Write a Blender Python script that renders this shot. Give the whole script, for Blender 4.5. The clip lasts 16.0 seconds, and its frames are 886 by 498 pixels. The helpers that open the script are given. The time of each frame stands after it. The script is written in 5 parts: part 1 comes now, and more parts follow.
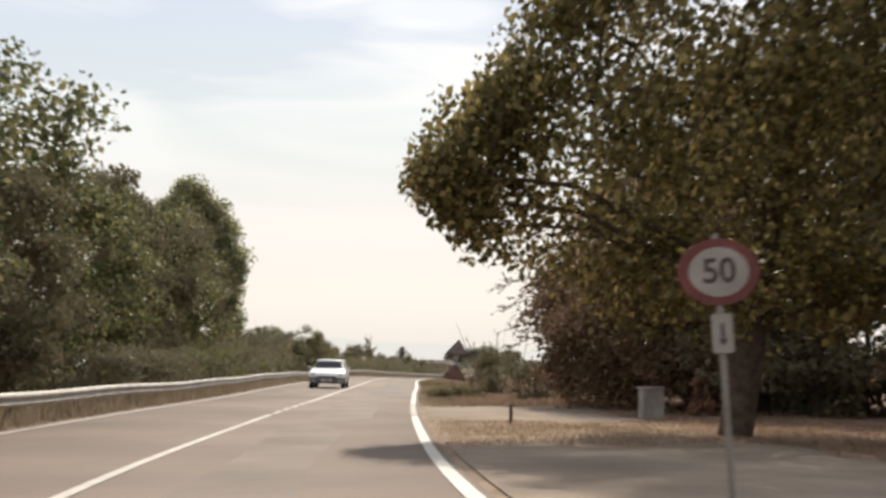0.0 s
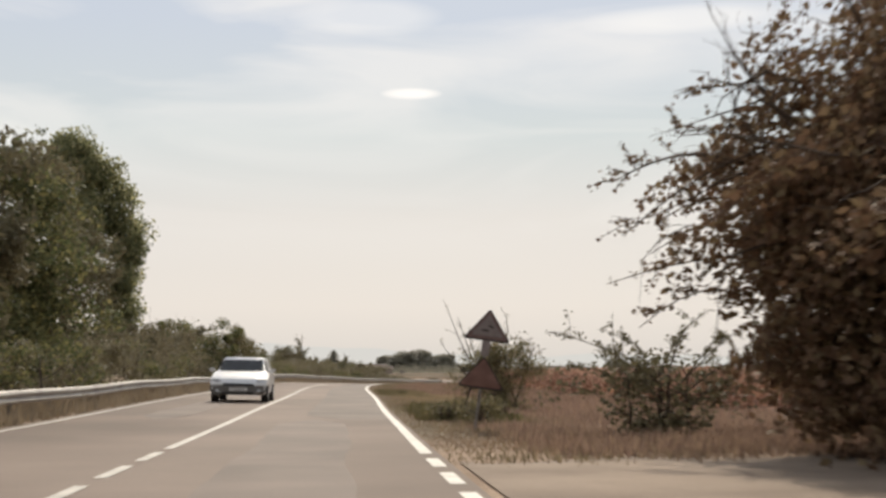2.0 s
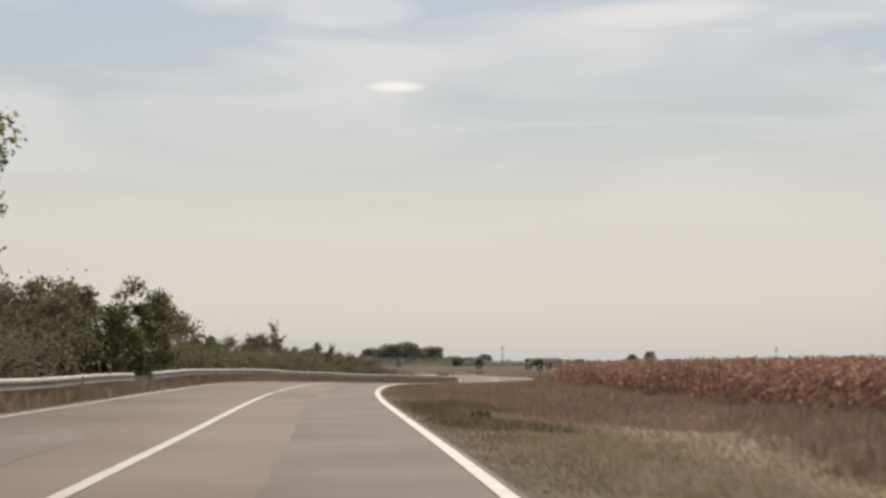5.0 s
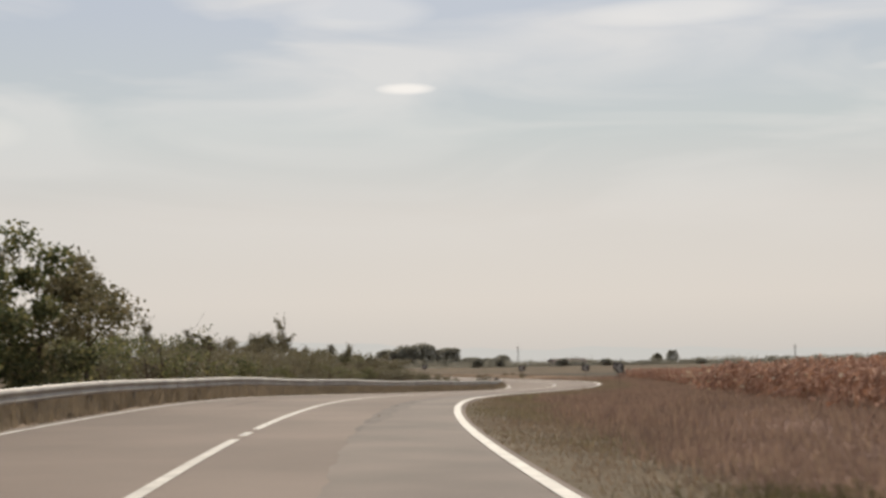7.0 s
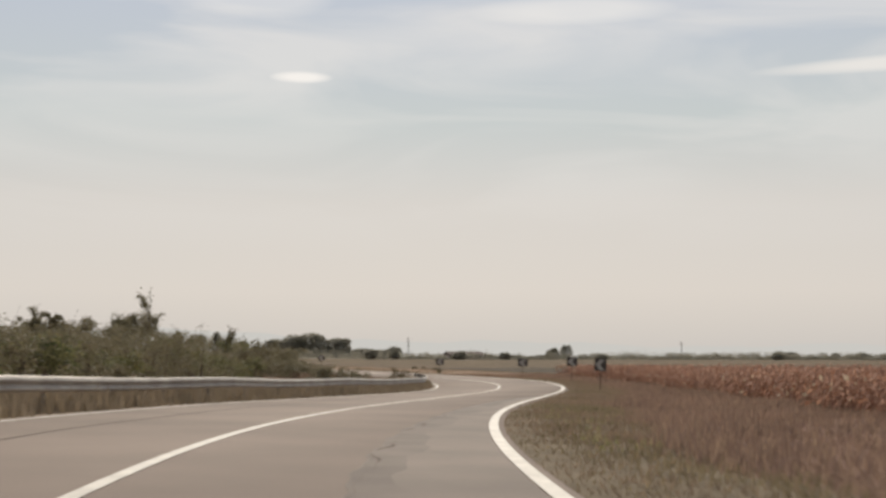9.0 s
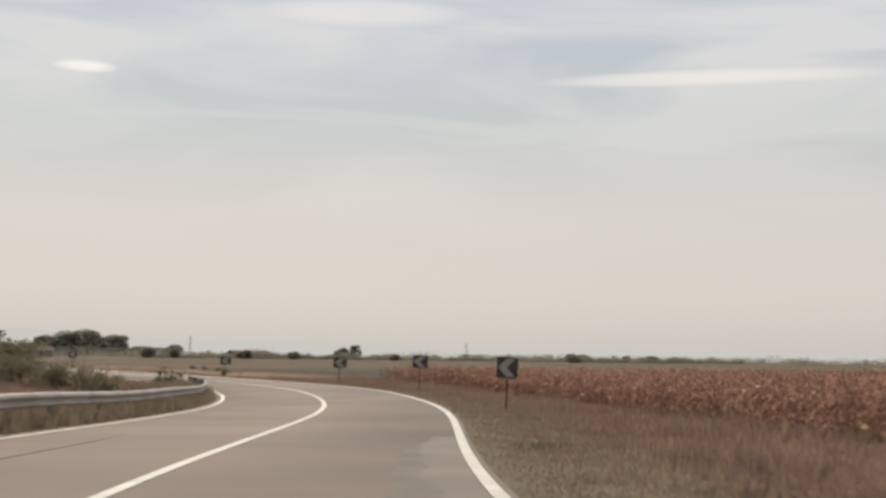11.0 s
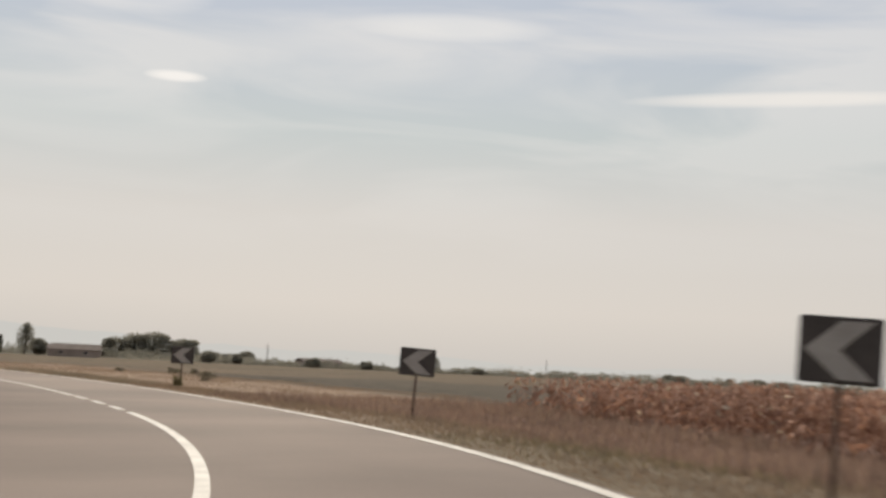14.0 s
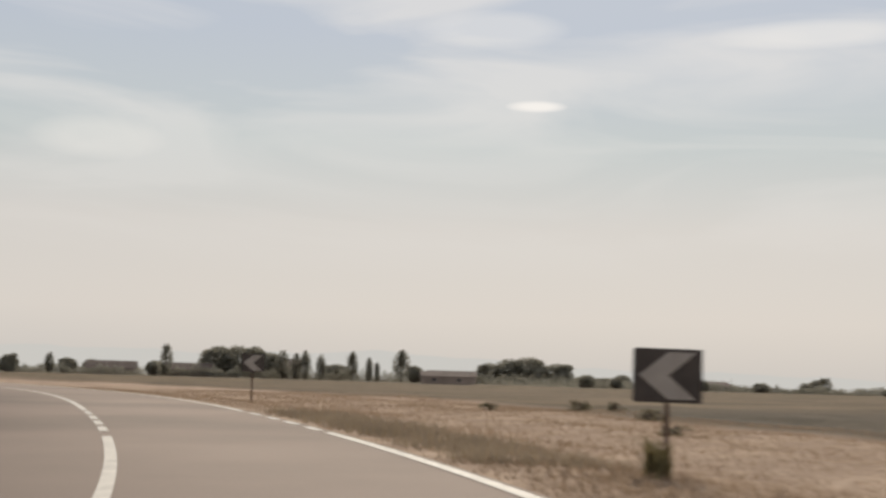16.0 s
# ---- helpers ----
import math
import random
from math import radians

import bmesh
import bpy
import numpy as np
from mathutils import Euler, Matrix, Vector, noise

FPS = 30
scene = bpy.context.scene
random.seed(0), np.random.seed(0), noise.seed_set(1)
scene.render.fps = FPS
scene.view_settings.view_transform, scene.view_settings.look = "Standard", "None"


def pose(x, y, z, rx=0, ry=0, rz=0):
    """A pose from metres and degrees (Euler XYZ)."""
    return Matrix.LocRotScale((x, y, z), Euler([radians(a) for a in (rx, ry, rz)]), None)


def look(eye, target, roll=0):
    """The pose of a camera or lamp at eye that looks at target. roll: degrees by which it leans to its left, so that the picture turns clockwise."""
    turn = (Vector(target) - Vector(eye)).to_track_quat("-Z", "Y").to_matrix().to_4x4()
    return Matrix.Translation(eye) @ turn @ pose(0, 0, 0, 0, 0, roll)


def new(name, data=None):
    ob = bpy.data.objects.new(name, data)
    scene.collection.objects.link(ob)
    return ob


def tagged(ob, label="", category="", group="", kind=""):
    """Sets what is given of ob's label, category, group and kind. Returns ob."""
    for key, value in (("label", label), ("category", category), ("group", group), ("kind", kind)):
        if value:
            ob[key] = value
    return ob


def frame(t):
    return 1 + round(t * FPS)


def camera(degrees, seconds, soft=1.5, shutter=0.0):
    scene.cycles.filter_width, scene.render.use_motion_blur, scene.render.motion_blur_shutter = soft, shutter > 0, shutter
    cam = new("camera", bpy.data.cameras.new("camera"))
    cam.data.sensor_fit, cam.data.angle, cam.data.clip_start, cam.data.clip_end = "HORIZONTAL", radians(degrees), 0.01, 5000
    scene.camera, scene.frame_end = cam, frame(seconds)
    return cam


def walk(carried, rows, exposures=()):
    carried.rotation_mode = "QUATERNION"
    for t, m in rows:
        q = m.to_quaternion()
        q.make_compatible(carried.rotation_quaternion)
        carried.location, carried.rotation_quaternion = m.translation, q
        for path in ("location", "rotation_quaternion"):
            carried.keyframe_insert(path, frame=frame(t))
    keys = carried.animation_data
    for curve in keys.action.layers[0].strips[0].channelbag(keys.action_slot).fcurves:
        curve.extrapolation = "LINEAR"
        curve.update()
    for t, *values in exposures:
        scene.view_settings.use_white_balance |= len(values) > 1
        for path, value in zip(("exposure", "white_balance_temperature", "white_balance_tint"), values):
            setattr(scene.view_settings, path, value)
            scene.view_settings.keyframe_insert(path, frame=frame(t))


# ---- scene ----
def eye_row(x, y, z, yaw, pitch, lean):
    return pose(x, y, z, 0, 0, yaw) @ pose(0, 0, 0, 90 + pitch) @ pose(0, 0, 0, 0, 0, -lean)


cam = camera(38.42, 16.0, soft=3.0, shutter=0.35)
PATH = [
    (0.0, eye_row(-0.004, 0.000, 1.1975, -5.410, 5.299, -0.197)),
    (0.5, eye_row(0.015, 6.470, 1.1711, -6.156, 5.089, -0.218)),
    (1.0, eye_row(0.137, 12.940, 1.1350, -7.275, 5.038, 0.368)),
    (1.5, eye_row(0.386, 19.420, 1.0925, -8.151, 4.945, 0.714)),
    (2.0, eye_row(0.697, 25.930, 1.0589, -8.588, 5.480, 0.299)),
    (2.5, eye_row(1.052, 32.470, 1.0474, -8.632, 5.339, 0.470)),
    (3.0, eye_row(1.450, 39.070, 1.0418, -9.089, 5.005, 0.793)),
    (3.5, eye_row(1.891, 45.710, 1.0270, -9.580, 5.040, 0.660)),
    (4.0, eye_row(2.376, 52.410, 1.0174, -9.670, 5.080, 0.560)),
    (4.5, eye_row(2.865, 59.140, 1.0284, -9.580, 5.130, 0.460)),
    (5.0, eye_row(3.333, 65.900, 1.0471, -9.320, 5.170, 0.360)),
    (5.5, eye_row(3.761, 72.660, 1.0571, -8.946, 5.260, 0.389)),
    (6.0, eye_row(4.165, 79.390, 1.0709, -8.771, 5.454, 0.837)),
    (6.5, eye_row(4.545, 86.050, 1.0940, -8.703, 5.379, 1.167)),
    (7.0, eye_row(4.920, 92.600, 1.1122, -8.757, 5.248, 1.033)),
    (7.5, eye_row(5.357, 99.060, 1.1089, -9.262, 5.104, 0.932)),
    (8.0, eye_row(5.875, 105.450, 1.1059, -10.467, 5.102, 0.843)),
    (8.5, eye_row(6.532, 111.840, 1.1178, -11.887, 5.091, 0.618)),
    (9.0, eye_row(7.393, 118.300, 1.1367, -13.658, 4.844, -0.118)),
    (9.5, eye_row(8.482, 124.900, 1.1479, -15.984, 4.647, 0.035)),
    (10.0, eye_row(9.882, 131.750, 1.1289, -18.432, 4.658, -0.347)),
    (10.5, eye_row(11.686, 138.900, 1.0709, -20.860, 4.830, -0.360)),
    (11.0, eye_row(13.938, 146.400, 0.9784, -23.250, 4.930, -0.720)),
    (11.5, eye_row(16.601, 154.240, 0.8706, -24.830, 5.030, -1.090)),
    (12.0, eye_row(19.574, 162.350, 0.7626, -25.710, 5.130, -1.450)),
    (12.5, eye_row(22.679, 170.620, 0.6617, -25.813, 5.211, -1.920)),
    (13.0, eye_row(25.702, 178.930, 0.5660, -24.882, 4.939, -2.204)),
    (13.5, eye_row(28.383, 187.260, 0.4872, -22.273, 5.343, -2.574)),
    (14.0, eye_row(30.607, 195.580, 0.4304, -19.581, 5.531, -2.648)),
    (14.5, eye_row(32.408, 203.880, 0.4035, -16.482, 5.616, -2.952)),
    (15.0, eye_row(33.664, 212.220, 0.4031, -12.094, 5.733, -2.680)),
    (15.5, eye_row(34.247, 220.620, 0.4245, -7.614, 5.931, -2.325)),
    (16.0, eye_row(34.138, 229.090, 0.4662, -3.089, 5.981, -1.632)),
]
walk(cam, PATH, exposures=[(0.0, 0.52), (0.6, 0.48), (1.2, 0.30), (2.0, 0.24), (3.0, 0.18), (5.3, 0.0), (16.0, 0.0)])

# ---- light ----
SUN_TURN, SUN_HIGH = 12, 41            # degrees right of the road's first heading, degrees up
world = bpy.data.worlds.new("sky")
scene.world = world
world.use_nodes = True
wt = world.node_tree
wn, wl = wt.nodes, wt.links
back = wn["Background"]
sky = wn.new("ShaderNodeTexSky")
sky.sky_type, sky.sun_disc = "NISHITA", False
sky.sun_elevation, sky.sun_rotation = radians(SUN_HIGH), radians(SUN_TURN)
sky.air_density, sky.dust_density = 1.0, 2.0


def wnode(kind, *links, **sets):
    n = wn.new(kind)
    for k, v in sets.items():
        if k == "op":
            n.operation = v
        elif k == "blend":
            n.data_type, n.blend_type = "RGBA", v
    for i, v in enumerate(links):
        if v is None:
            continue
        if isinstance(v, bpy.types.NodeSocket):
            wl.new(v, n.inputs[i])
        else:
            n.inputs[i].default_value = v
    return n


def wmix(f, a, b):
    n = wn.new("ShaderNodeMix")
    n.data_type = "RGBA"
    for i, v in ((0, f), (6, a), (7, b)):
        if isinstance(v, bpy.types.NodeSocket):
            wl.new(v, n.inputs[i])
        else:
            n.inputs[i].default_value = v
    return n.outputs[2]


def wramp(f, *stops):
    n = wn.new("ShaderNodeValToRGB")
    els = n.color_ramp.elements
    while len(els) < len(stops):
        els.new(0.5)
    for e, (p, c) in zip(els, stops):
        e.position, e.color = p, (c, c, c, 1) if isinstance(c, (int, float)) else (*c, 1)
    wl.new(f, n.inputs[0])
    return n.outputs[0]


geo = wn.new("ShaderNodeTexCoord")
sep = wn.new("ShaderNodeSeparateXYZ")
wl.new(geo.outputs["Generated"], sep.inputs[0])
high = wnode("ShaderNodeMath", sep.outputs[2], 0.0, op="MAXIMUM").outputs[0]
# thin veil of high cloud over a Nishita sky: creamy near the horizon, grey-blue above
SKY_GAIN = 0.052
blue = wnode("ShaderNodeVectorMath", sky.outputs[0], (SKY_GAIN, SKY_GAIN, SKY_GAIN), op="MULTIPLY").outputs[0]
veil = wramp(high, (0.0, (0.66, 0.63, 0.60)), (0.05, (0.758, 0.70, 0.648)), (0.12, (0.732, 0.69, 0.643)), (0.185, (0.60, 0.64, 0.63)), (0.27, (0.545, 0.595, 0.67)), (1.0, (0.48, 0.55, 0.69)))
base = wmix(0.85, blue, veil)
flat = wn.new("ShaderNodeMapping")
flat.inputs["Scale"].default_value = (1.0, 1.0, 5.5)
wl.new(geo.outputs["Generated"], flat.inputs[0])
wisp = wn.new("ShaderNodeTexNoise")
wisp.inputs["Scale"].default_value, wisp.inputs["Detail"].default_value, wisp.inputs["Distortion"].default_value = 3.2, 6.0, 0.7
wl.new(flat.outputs[0], wisp.inputs["Vector"])
streak = wramp(wisp.outputs[0], (0.44, 0.0), (0.62, 1.0))
upper = wramp(high, (0.08, 0.0), (0.22, 1.0))
wispy = wnode("ShaderNodeMath", streak, upper, op="MULTIPLY").outputs[0]
wispy = wnode("ShaderNodeMath", wispy, 0.55, op="MULTIPLY").outputs[0]
base = wmix(wispy, base, (0.85, 0.815, 0.775, 1))
# one small lens-shaped cloud, and a long thin one beside it


def lens(az, el, wide, tall):
    a, e = radians(az), radians(el)
    d = Vector((-math.sin(a) * math.cos(e), math.cos(a) * math.cos(e), math.sin(e)))
    r = Vector((math.cos(a), math.sin(a), 0))
    u = r.cross(d)
    x = wnode("ShaderNodeVectorMath", geo.outputs["Generated"], tuple(r / wide), op="DOT_PRODUCT").outputs["Value"]
    y = wnode("ShaderNodeVectorMath", geo.outputs["Generated"], tuple(u / tall), op="DOT_PRODUCT").outputs["Value"]
    y = wnode("ShaderNodeMath", y, d.dot(u) / tall, op="SUBTRACT").outputs[0]
    f = wnode("ShaderNodeVectorMath", geo.outputs["Generated"], tuple(d), op="DOT_PRODUCT").outputs["Value"]
    xx = wnode("ShaderNodeMath", x, x, op="MULTIPLY").outputs[0]
    yy = wnode("ShaderNodeMath", y, y, op="MULTIPLY").outputs[0]
    s = wnode("ShaderNodeMath", xx, yy, op="ADD").outputs[0]
    n = wnode("ShaderNodeMath", wisp.outputs[0], 0.5, op="SUBTRACT").outputs[0]
    s = wnode("ShaderNodeMath", s, n, op="ADD").outputs[0]
    ahead = wnode("ShaderNodeMath", f, 0.0, op="GREATER_THAN").outputs[0]
    return wnode("ShaderNodeMath", wramp(s, (0.25, 1.0), (1.0, 0.0)), ahead, op="MULTIPLY").outputs[0]


base = wmix(lens(-7.15, 12.45, 0.026, 0.0052), base, (0.95, 0.91, 0.86, 1))
base = wmix(wnode("ShaderNodeMath", lens(-35.5, 12.5, 0.14, 0.007), 0.7, op="MULTIPLY").outputs[0], base, (0.92, 0.87, 0.81, 1))
base = wmix(wnode("ShaderNodeMath", lens(-5.0, 15.8, 0.060, 0.016), 0.35, op="MULTIPLY").outputs[0], base, (0.90, 0.87, 0.83, 1))
base = wmix(wnode("ShaderNodeMath", lens(12.3, 10.2, 0.055, 0.018), 0.4, op="MULTIPLY").outputs[0], base, (0.86, 0.83, 0.78, 1))
base = wmix(wnode("ShaderNodeMath", lens(-19.5, 15.4, 0.085, 0.012), 0.5, op="MULTIPLY").outputs[0], base, (0.90, 0.87, 0.83, 1))
wl.new(base, back.inputs[0])
back.inputs[1].default_value = 0.97
sun = new("sun", bpy.data.lights.new("sun", "SUN"))
sun.data.energy, sun.data.angle, sun.data.color = 3.45, radians(1.5), (1.0, 0.9, 0.76)
sun.matrix_world = look((40 * math.sin(radians(SUN_TURN)), 40 * math.cos(radians(SUN_TURN)), 40 * math.tan(radians(SUN_HIGH))), (0, 0, 0))


# ---- materials ----
def material(name, dark, light, scale=3.0, rough=0.85, bump=0.3, metal=0.0, fine=40.0, random_by="", third=None, see=0.0, vary=(0.65, 1.3), spec=0.3, dist=0.02):
    """Two noises, coarse and fine, between dark and light; random_by island or object shifts the brightness."""
    m = bpy.data.materials.new(name)
    m.use_nodes = True
    t = m.node_tree
    n, l = t.nodes, t.links
    b = n["Principled BSDF"]
    b.inputs["Roughness"].default_value, b.inputs["Metallic"].default_value = rough, metal
    b.inputs["Specular IOR Level"].default_value = spec
    co = n.new("ShaderNodeTexCoord")
    a = n.new("ShaderNodeTexNoise")
    a.inputs["Scale"].default_value, a.inputs["Detail"].default_value = scale, 6
    f = n.new("ShaderNodeTexNoise")
    f.inputs["Scale"].default_value, f.inputs["Detail"].default_value = fine, 4
    for q in (a, f):
        l.new(co.outputs["Object"], q.inputs["Vector"])
    add = n.new("ShaderNodeMath")
    add.operation = "MULTIPLY_ADD"
    l.new(f.outputs[0], add.inputs[0])
    add.inputs[1].default_value = 0.45
    l.new(a.outputs[0], add.inputs[2])
    fac = n.new("ShaderNodeMapRange")
    fac.inputs[1].default_value, fac.inputs[2].default_value = 0.5, 0.95
    l.new(add.outputs[0], fac.inputs[0])
    mix = n.new("ShaderNodeMix")
    mix.data_type = "RGBA"
    l.new(fac.outputs[0], mix.inputs[0])
    mix.inputs[6].default_value, mix.inputs[7].default_value = (*dark, 1), (*light, 1)
    out = mix.outputs[2]
    if random_by:
        if random_by == "island":
            r = n.new("ShaderNodeNewGeometry").outputs["Random Per Island"]
        else:
            r = n.new("ShaderNodeObjectInfo").outputs["Random"]
        if third:
            rm = n.new("ShaderNodeMix")
            rm.data_type = "RGBA"
            pw = n.new("ShaderNodeMath")
            pw.operation = "POWER"
            l.new(r, pw.inputs[0])
            pw.inputs[1].default_value = 2.0
            l.new(pw.outputs[0], rm.inputs[0])
            l.new(out, rm.inputs[6])
            rm.inputs[7].default_value = (*third, 1)
            out = rm.outputs[2]
        mr = n.new("ShaderNodeMapRange")
        mr.inputs[3].default_value, mr.inputs[4].default_value = vary
        l.new(r, mr.inputs[0])
        vm = n.new("ShaderNodeVectorMath")
        vm.operation = "SCALE"
        l.new(out, vm.inputs[0])
        l.new(mr.outputs[0], vm.inputs["Scale"])
        out = vm.outputs[0]
    l.new(out, b.inputs["Base Color"])
    if bump:
        bn = n.new("ShaderNodeBump")
        bn.inputs["Strength"].default_value, bn.inputs["Distance"].default_value = bump, dist
        l.new(add.outputs[0], bn.inputs["Height"])
        l.new(bn.outputs[0], b.inputs["Normal"])
    if see:
        tr = n.new("ShaderNodeBsdfTranslucent")
        l.new(out, tr.inputs[0])
        ms = n.new("ShaderNodeMixShader")
        ms.inputs[0].default_value = see
        l.new(b.outputs[0], ms.inputs[1])
        l.new(tr.outputs[0], ms.inputs[2])
        l.new(ms.outputs[0], n["Material Output"].inputs[0])
    return m


ASPHALT = material("asphalt", (0.155, 0.117, 0.091), (0.246, 0.189, 0.148), 0.16, 0.85, 0.35, fine=90, dist=0.004, spec=0.22)
WORN = material("asphalt_worn_seam", (0.106, 0.082, 0.065), (0.178, 0.140, 0.111), 0.8, 0.85, 0.3, fine=80, dist=0.004)
TAR = material("tar", (0.088, 0.068, 0.055), (0.135, 0.107, 0.086), 2.0, 0.95, 0.2, fine=60, dist=0.003, spec=0.05)
PATCH_DARK = material("asphalt_patch_dark", (0.128, 0.100, 0.079), (0.206, 0.163, 0.129), 0.4, 0.85, 0.3, fine=80, dist=0.004)
PATCH = material("asphalt_patch", (0.139, 0.107, 0.085), (0.221, 0.174, 0.139), 0.4, 0.85, 0.3, fine=80, dist=0.004)
PAINT = material("road_paint", (0.38, 0.343, 0.288), (0.59, 0.538, 0.460), 2.2, 0.6, 0.15, fine=35, dist=0.002)
GRAVEL = material("gravel", (0.165, 0.122, 0.088), (0.32, 0.245, 0.18), 0.5, 0.95, 0.6, fine=30, dist=0.02)
STEEL = material("galvanised_steel", (0.40, 0.40, 0.39), (0.62, 0.61, 0.58), 1.5, 0.42, 0.1, metal=0.75, fine=25, dist=0.002)
RAIL = material("weathered_rail", (0.22, 0.19, 0.16), (0.40, 0.36, 0.31), 1.2, 0.5, 0.1, metal=0.15, fine=20, dist=0.002)
STEEL_OLD = material("dull_steel", (0.16, 0.14, 0.12), (0.30, 0.27, 0.24), 2.0, 0.6, 0.15, metal=0.4, fine=30, dist=0.002)
RUST = material("rusty_post", (0.075, 0.047, 0.035), (0.14, 0.09, 0.066), 6, 0.8, 0.3, fine=50, dist=0.003)
BLACK_FACE = material("black_sheet", (0.038, 0.031, 0.027), (0.065, 0.053, 0.047), 4, 0.5, 0.05, fine=50)
GREY_FACE = material("dusty_white_sheet", (0.25, 0.228, 0.203), (0.35, 0.322, 0.29), 4, 0.55, 0.05, fine=50)
WHITE_FACE = material("white_sheet", (0.55, 0.52, 0.48), (0.75, 0.72, 0.67), 4, 0.5, 0.05, fine=50)
RED_FACE = material("red_sheet", (0.28, 0.045, 0.035), (0.40, 0.075, 0.055), 4, 0.5, 0.05, fine=50)
# speed sign red and white darkened, the tree's shade put into both colours
SHADED_RED = material("shaded_red_sheet", (0.10, 0.030, 0.026), (0.155, 0.044, 0.038), 4, 0.6, 0.05, fine=50)
SHADED_WHITE = material("shaded_white_sheet", (0.22, 0.20, 0.175), (0.31, 0.285, 0.25), 4, 0.6, 0.05, fine=50)
FADED_RIM = material("bleached_rim", (0.15, 0.095, 0.085), (0.22, 0.145, 0.13), 5, 0.6, 0.1, fine=50)
FADED_RED = material("faded_red_sheet", (0.140, 0.072, 0.056), (0.22, 0.118, 0.092), 5, 0.6, 0.1, fine=50)
FADED_FACE = material("faded_sheet", (0.19, 0.155, 0.142), (0.29, 0.24, 0.222), 5, 0.6, 0.05, fine=40)
DARK_EDGE = material("dark_rim", (0.03, 0.024, 0.022), (0.06, 0.05, 0.045), 5, 0.6, 0.1)
CONCRETE = material("concrete", (0.22, 0.20, 0.18), (0.38, 0.355, 0.32), 2.5, 0.9, 0.3, fine=40, dist=0.005)
BARK = material("bark", (0.045, 0.032, 0.024), (0.12, 0.088, 0.064), 6, 0.95, 0.8, fine=30, dist=0.03)
LEAF = material("leaf_green", (0.087, 0.106, 0.048), (0.155, 0.169, 0.080), 0.6, 0.55, 0.0, random_by="island", third=(0.230, 0.199, 0.085), see=0.42, spec=0.12)
# pale yellow stray leaves carry a sunlit look in their colour
LEAF_SUN = material("leaf_sunlit", (0.092, 0.080, 0.036), (0.172, 0.142, 0.060), 0.6, 0.5, 0.0, random_by="island", third=(0.300, 0.235, 0.086), see=0.45, spec=0.12)
LEAF_POPLAR = material("leaf_poplar", (0.165, 0.182, 0.095), (0.275, 0.285, 0.150), 0.6, 0.5, 0.0, random_by="island", third=(0.36, 0.325, 0.165), see=0.55, spec=0.15)
LEAF_DARK = material("leaf_dark", (0.140, 0.124, 0.074), (0.205, 0.180, 0.108), 0.6, 0.6, 0.0, random_by="island", third=(0.172, 0.148, 0.088), see=0.3, spec=0.08, vary=(0.86, 1.1))
LEAF_HEDGE = material("leaf_hedge", (0.192, 0.164, 0.106), (0.276, 0.233, 0.152), 0.5, 0.6, 0.0, random_by="island", third=(0.20, 0.18, 0.10), see=0.3, spec=0.08, vary=(0.86, 1.12))
LEAF_RED = material("leaf_rusty", (0.147, 0.090, 0.057), (0.231, 0.140, 0.088), 0.8, 0.65, 0.0, random_by="island", third=(0.200, 0.147, 0.083), see=0.3, spec=0.12, vary=(0.78, 1.16))
LEAF_PALE = material("leaf_pale", (0.138, 0.126, 0.062), (0.222, 0.198, 0.102), 0.5, 0.6, 0.0, random_by="island", third=(0.228, 0.180, 0.096), see=0.3, spec=0.12)
# far leaves paled well above leaf tone, distance haze mixed into the colour
LEAF_HAZED = material("hazed_far_foliage", (0.243, 0.230, 0.182), (0.350, 0.325, 0.258), 0.05, 0.9, 0.0, fine=0.8, random_by="island", see=0.5, spec=0.05)
BLADE = material("grass_blade", (0.26, 0.184, 0.128), (0.385, 0.282, 0.203), 0.25, 0.8, 0.0, fine=3, random_by="island", third=(0.25, 0.185, 0.115), see=0.5, vary=(0.82, 1.14))
WEED_BLADE = material("weed_blade", (0.115, 0.10, 0.048), (0.185, 0.155, 0.078), 0.3, 0.75, 0.0, fine=3, random_by="island", third=(0.18, 0.15, 0.07), see=0.25, vary=(0.82, 1.14))
BLADE_GREEN = material("green_blade", (0.163, 0.132, 0.080), (0.238, 0.190, 0.119), 0.3, 0.75, 0.0, fine=3, random_by="island", third=(0.235, 0.183, 0.109), see=0.5, vary=(0.82, 1.14))
STALK = material("crop_stalk", (0.232, 0.116, 0.076), (0.38, 0.198, 0.130), 0.12, 0.85, 0.0, fine=2, random_by="island", third=(0.42, 0.25, 0.165), see=0.35)
STRAW = material("dry_leaf", (0.42, 0.31, 0.20), (0.62, 0.50, 0.36), 0.5, 0.85, 0.0, fine=4, random_by="island", see=0.3)
WHITE_CAR = material("white_car_paint", (0.60, 0.59, 0.57), (0.70, 0.69, 0.67), 1.5, 0.3, 0.0, metal=0.3, spec=0.5)
# grey holds the shade on the white car's front, which faces off the sun
SHADED_BUMPER = material("shaded_bumper", (0.12, 0.112, 0.10), (0.18, 0.168, 0.15), 3, 0.55, 0.05, fine=40)
BLACK_PLASTIC = material("black_plastic", (0.025, 0.025, 0.026), (0.05, 0.05, 0.052), 8, 0.6, 0.1)
RUBBER = material("rubber", (0.018, 0.018, 0.018), (0.035, 0.034, 0.033), 8, 0.9, 0.2)
LAMP_GLASS = material("headlight_lens", (0.45, 0.46, 0.47), (0.62, 0.63, 0.64), 8, 0.12, 0.0, spec=0.6)
ROOF = material("roof_tiles", (0.085, 0.062, 0.050), (0.150, 0.112, 0.092), 0.4, 0.9, 0.3, fine=6)
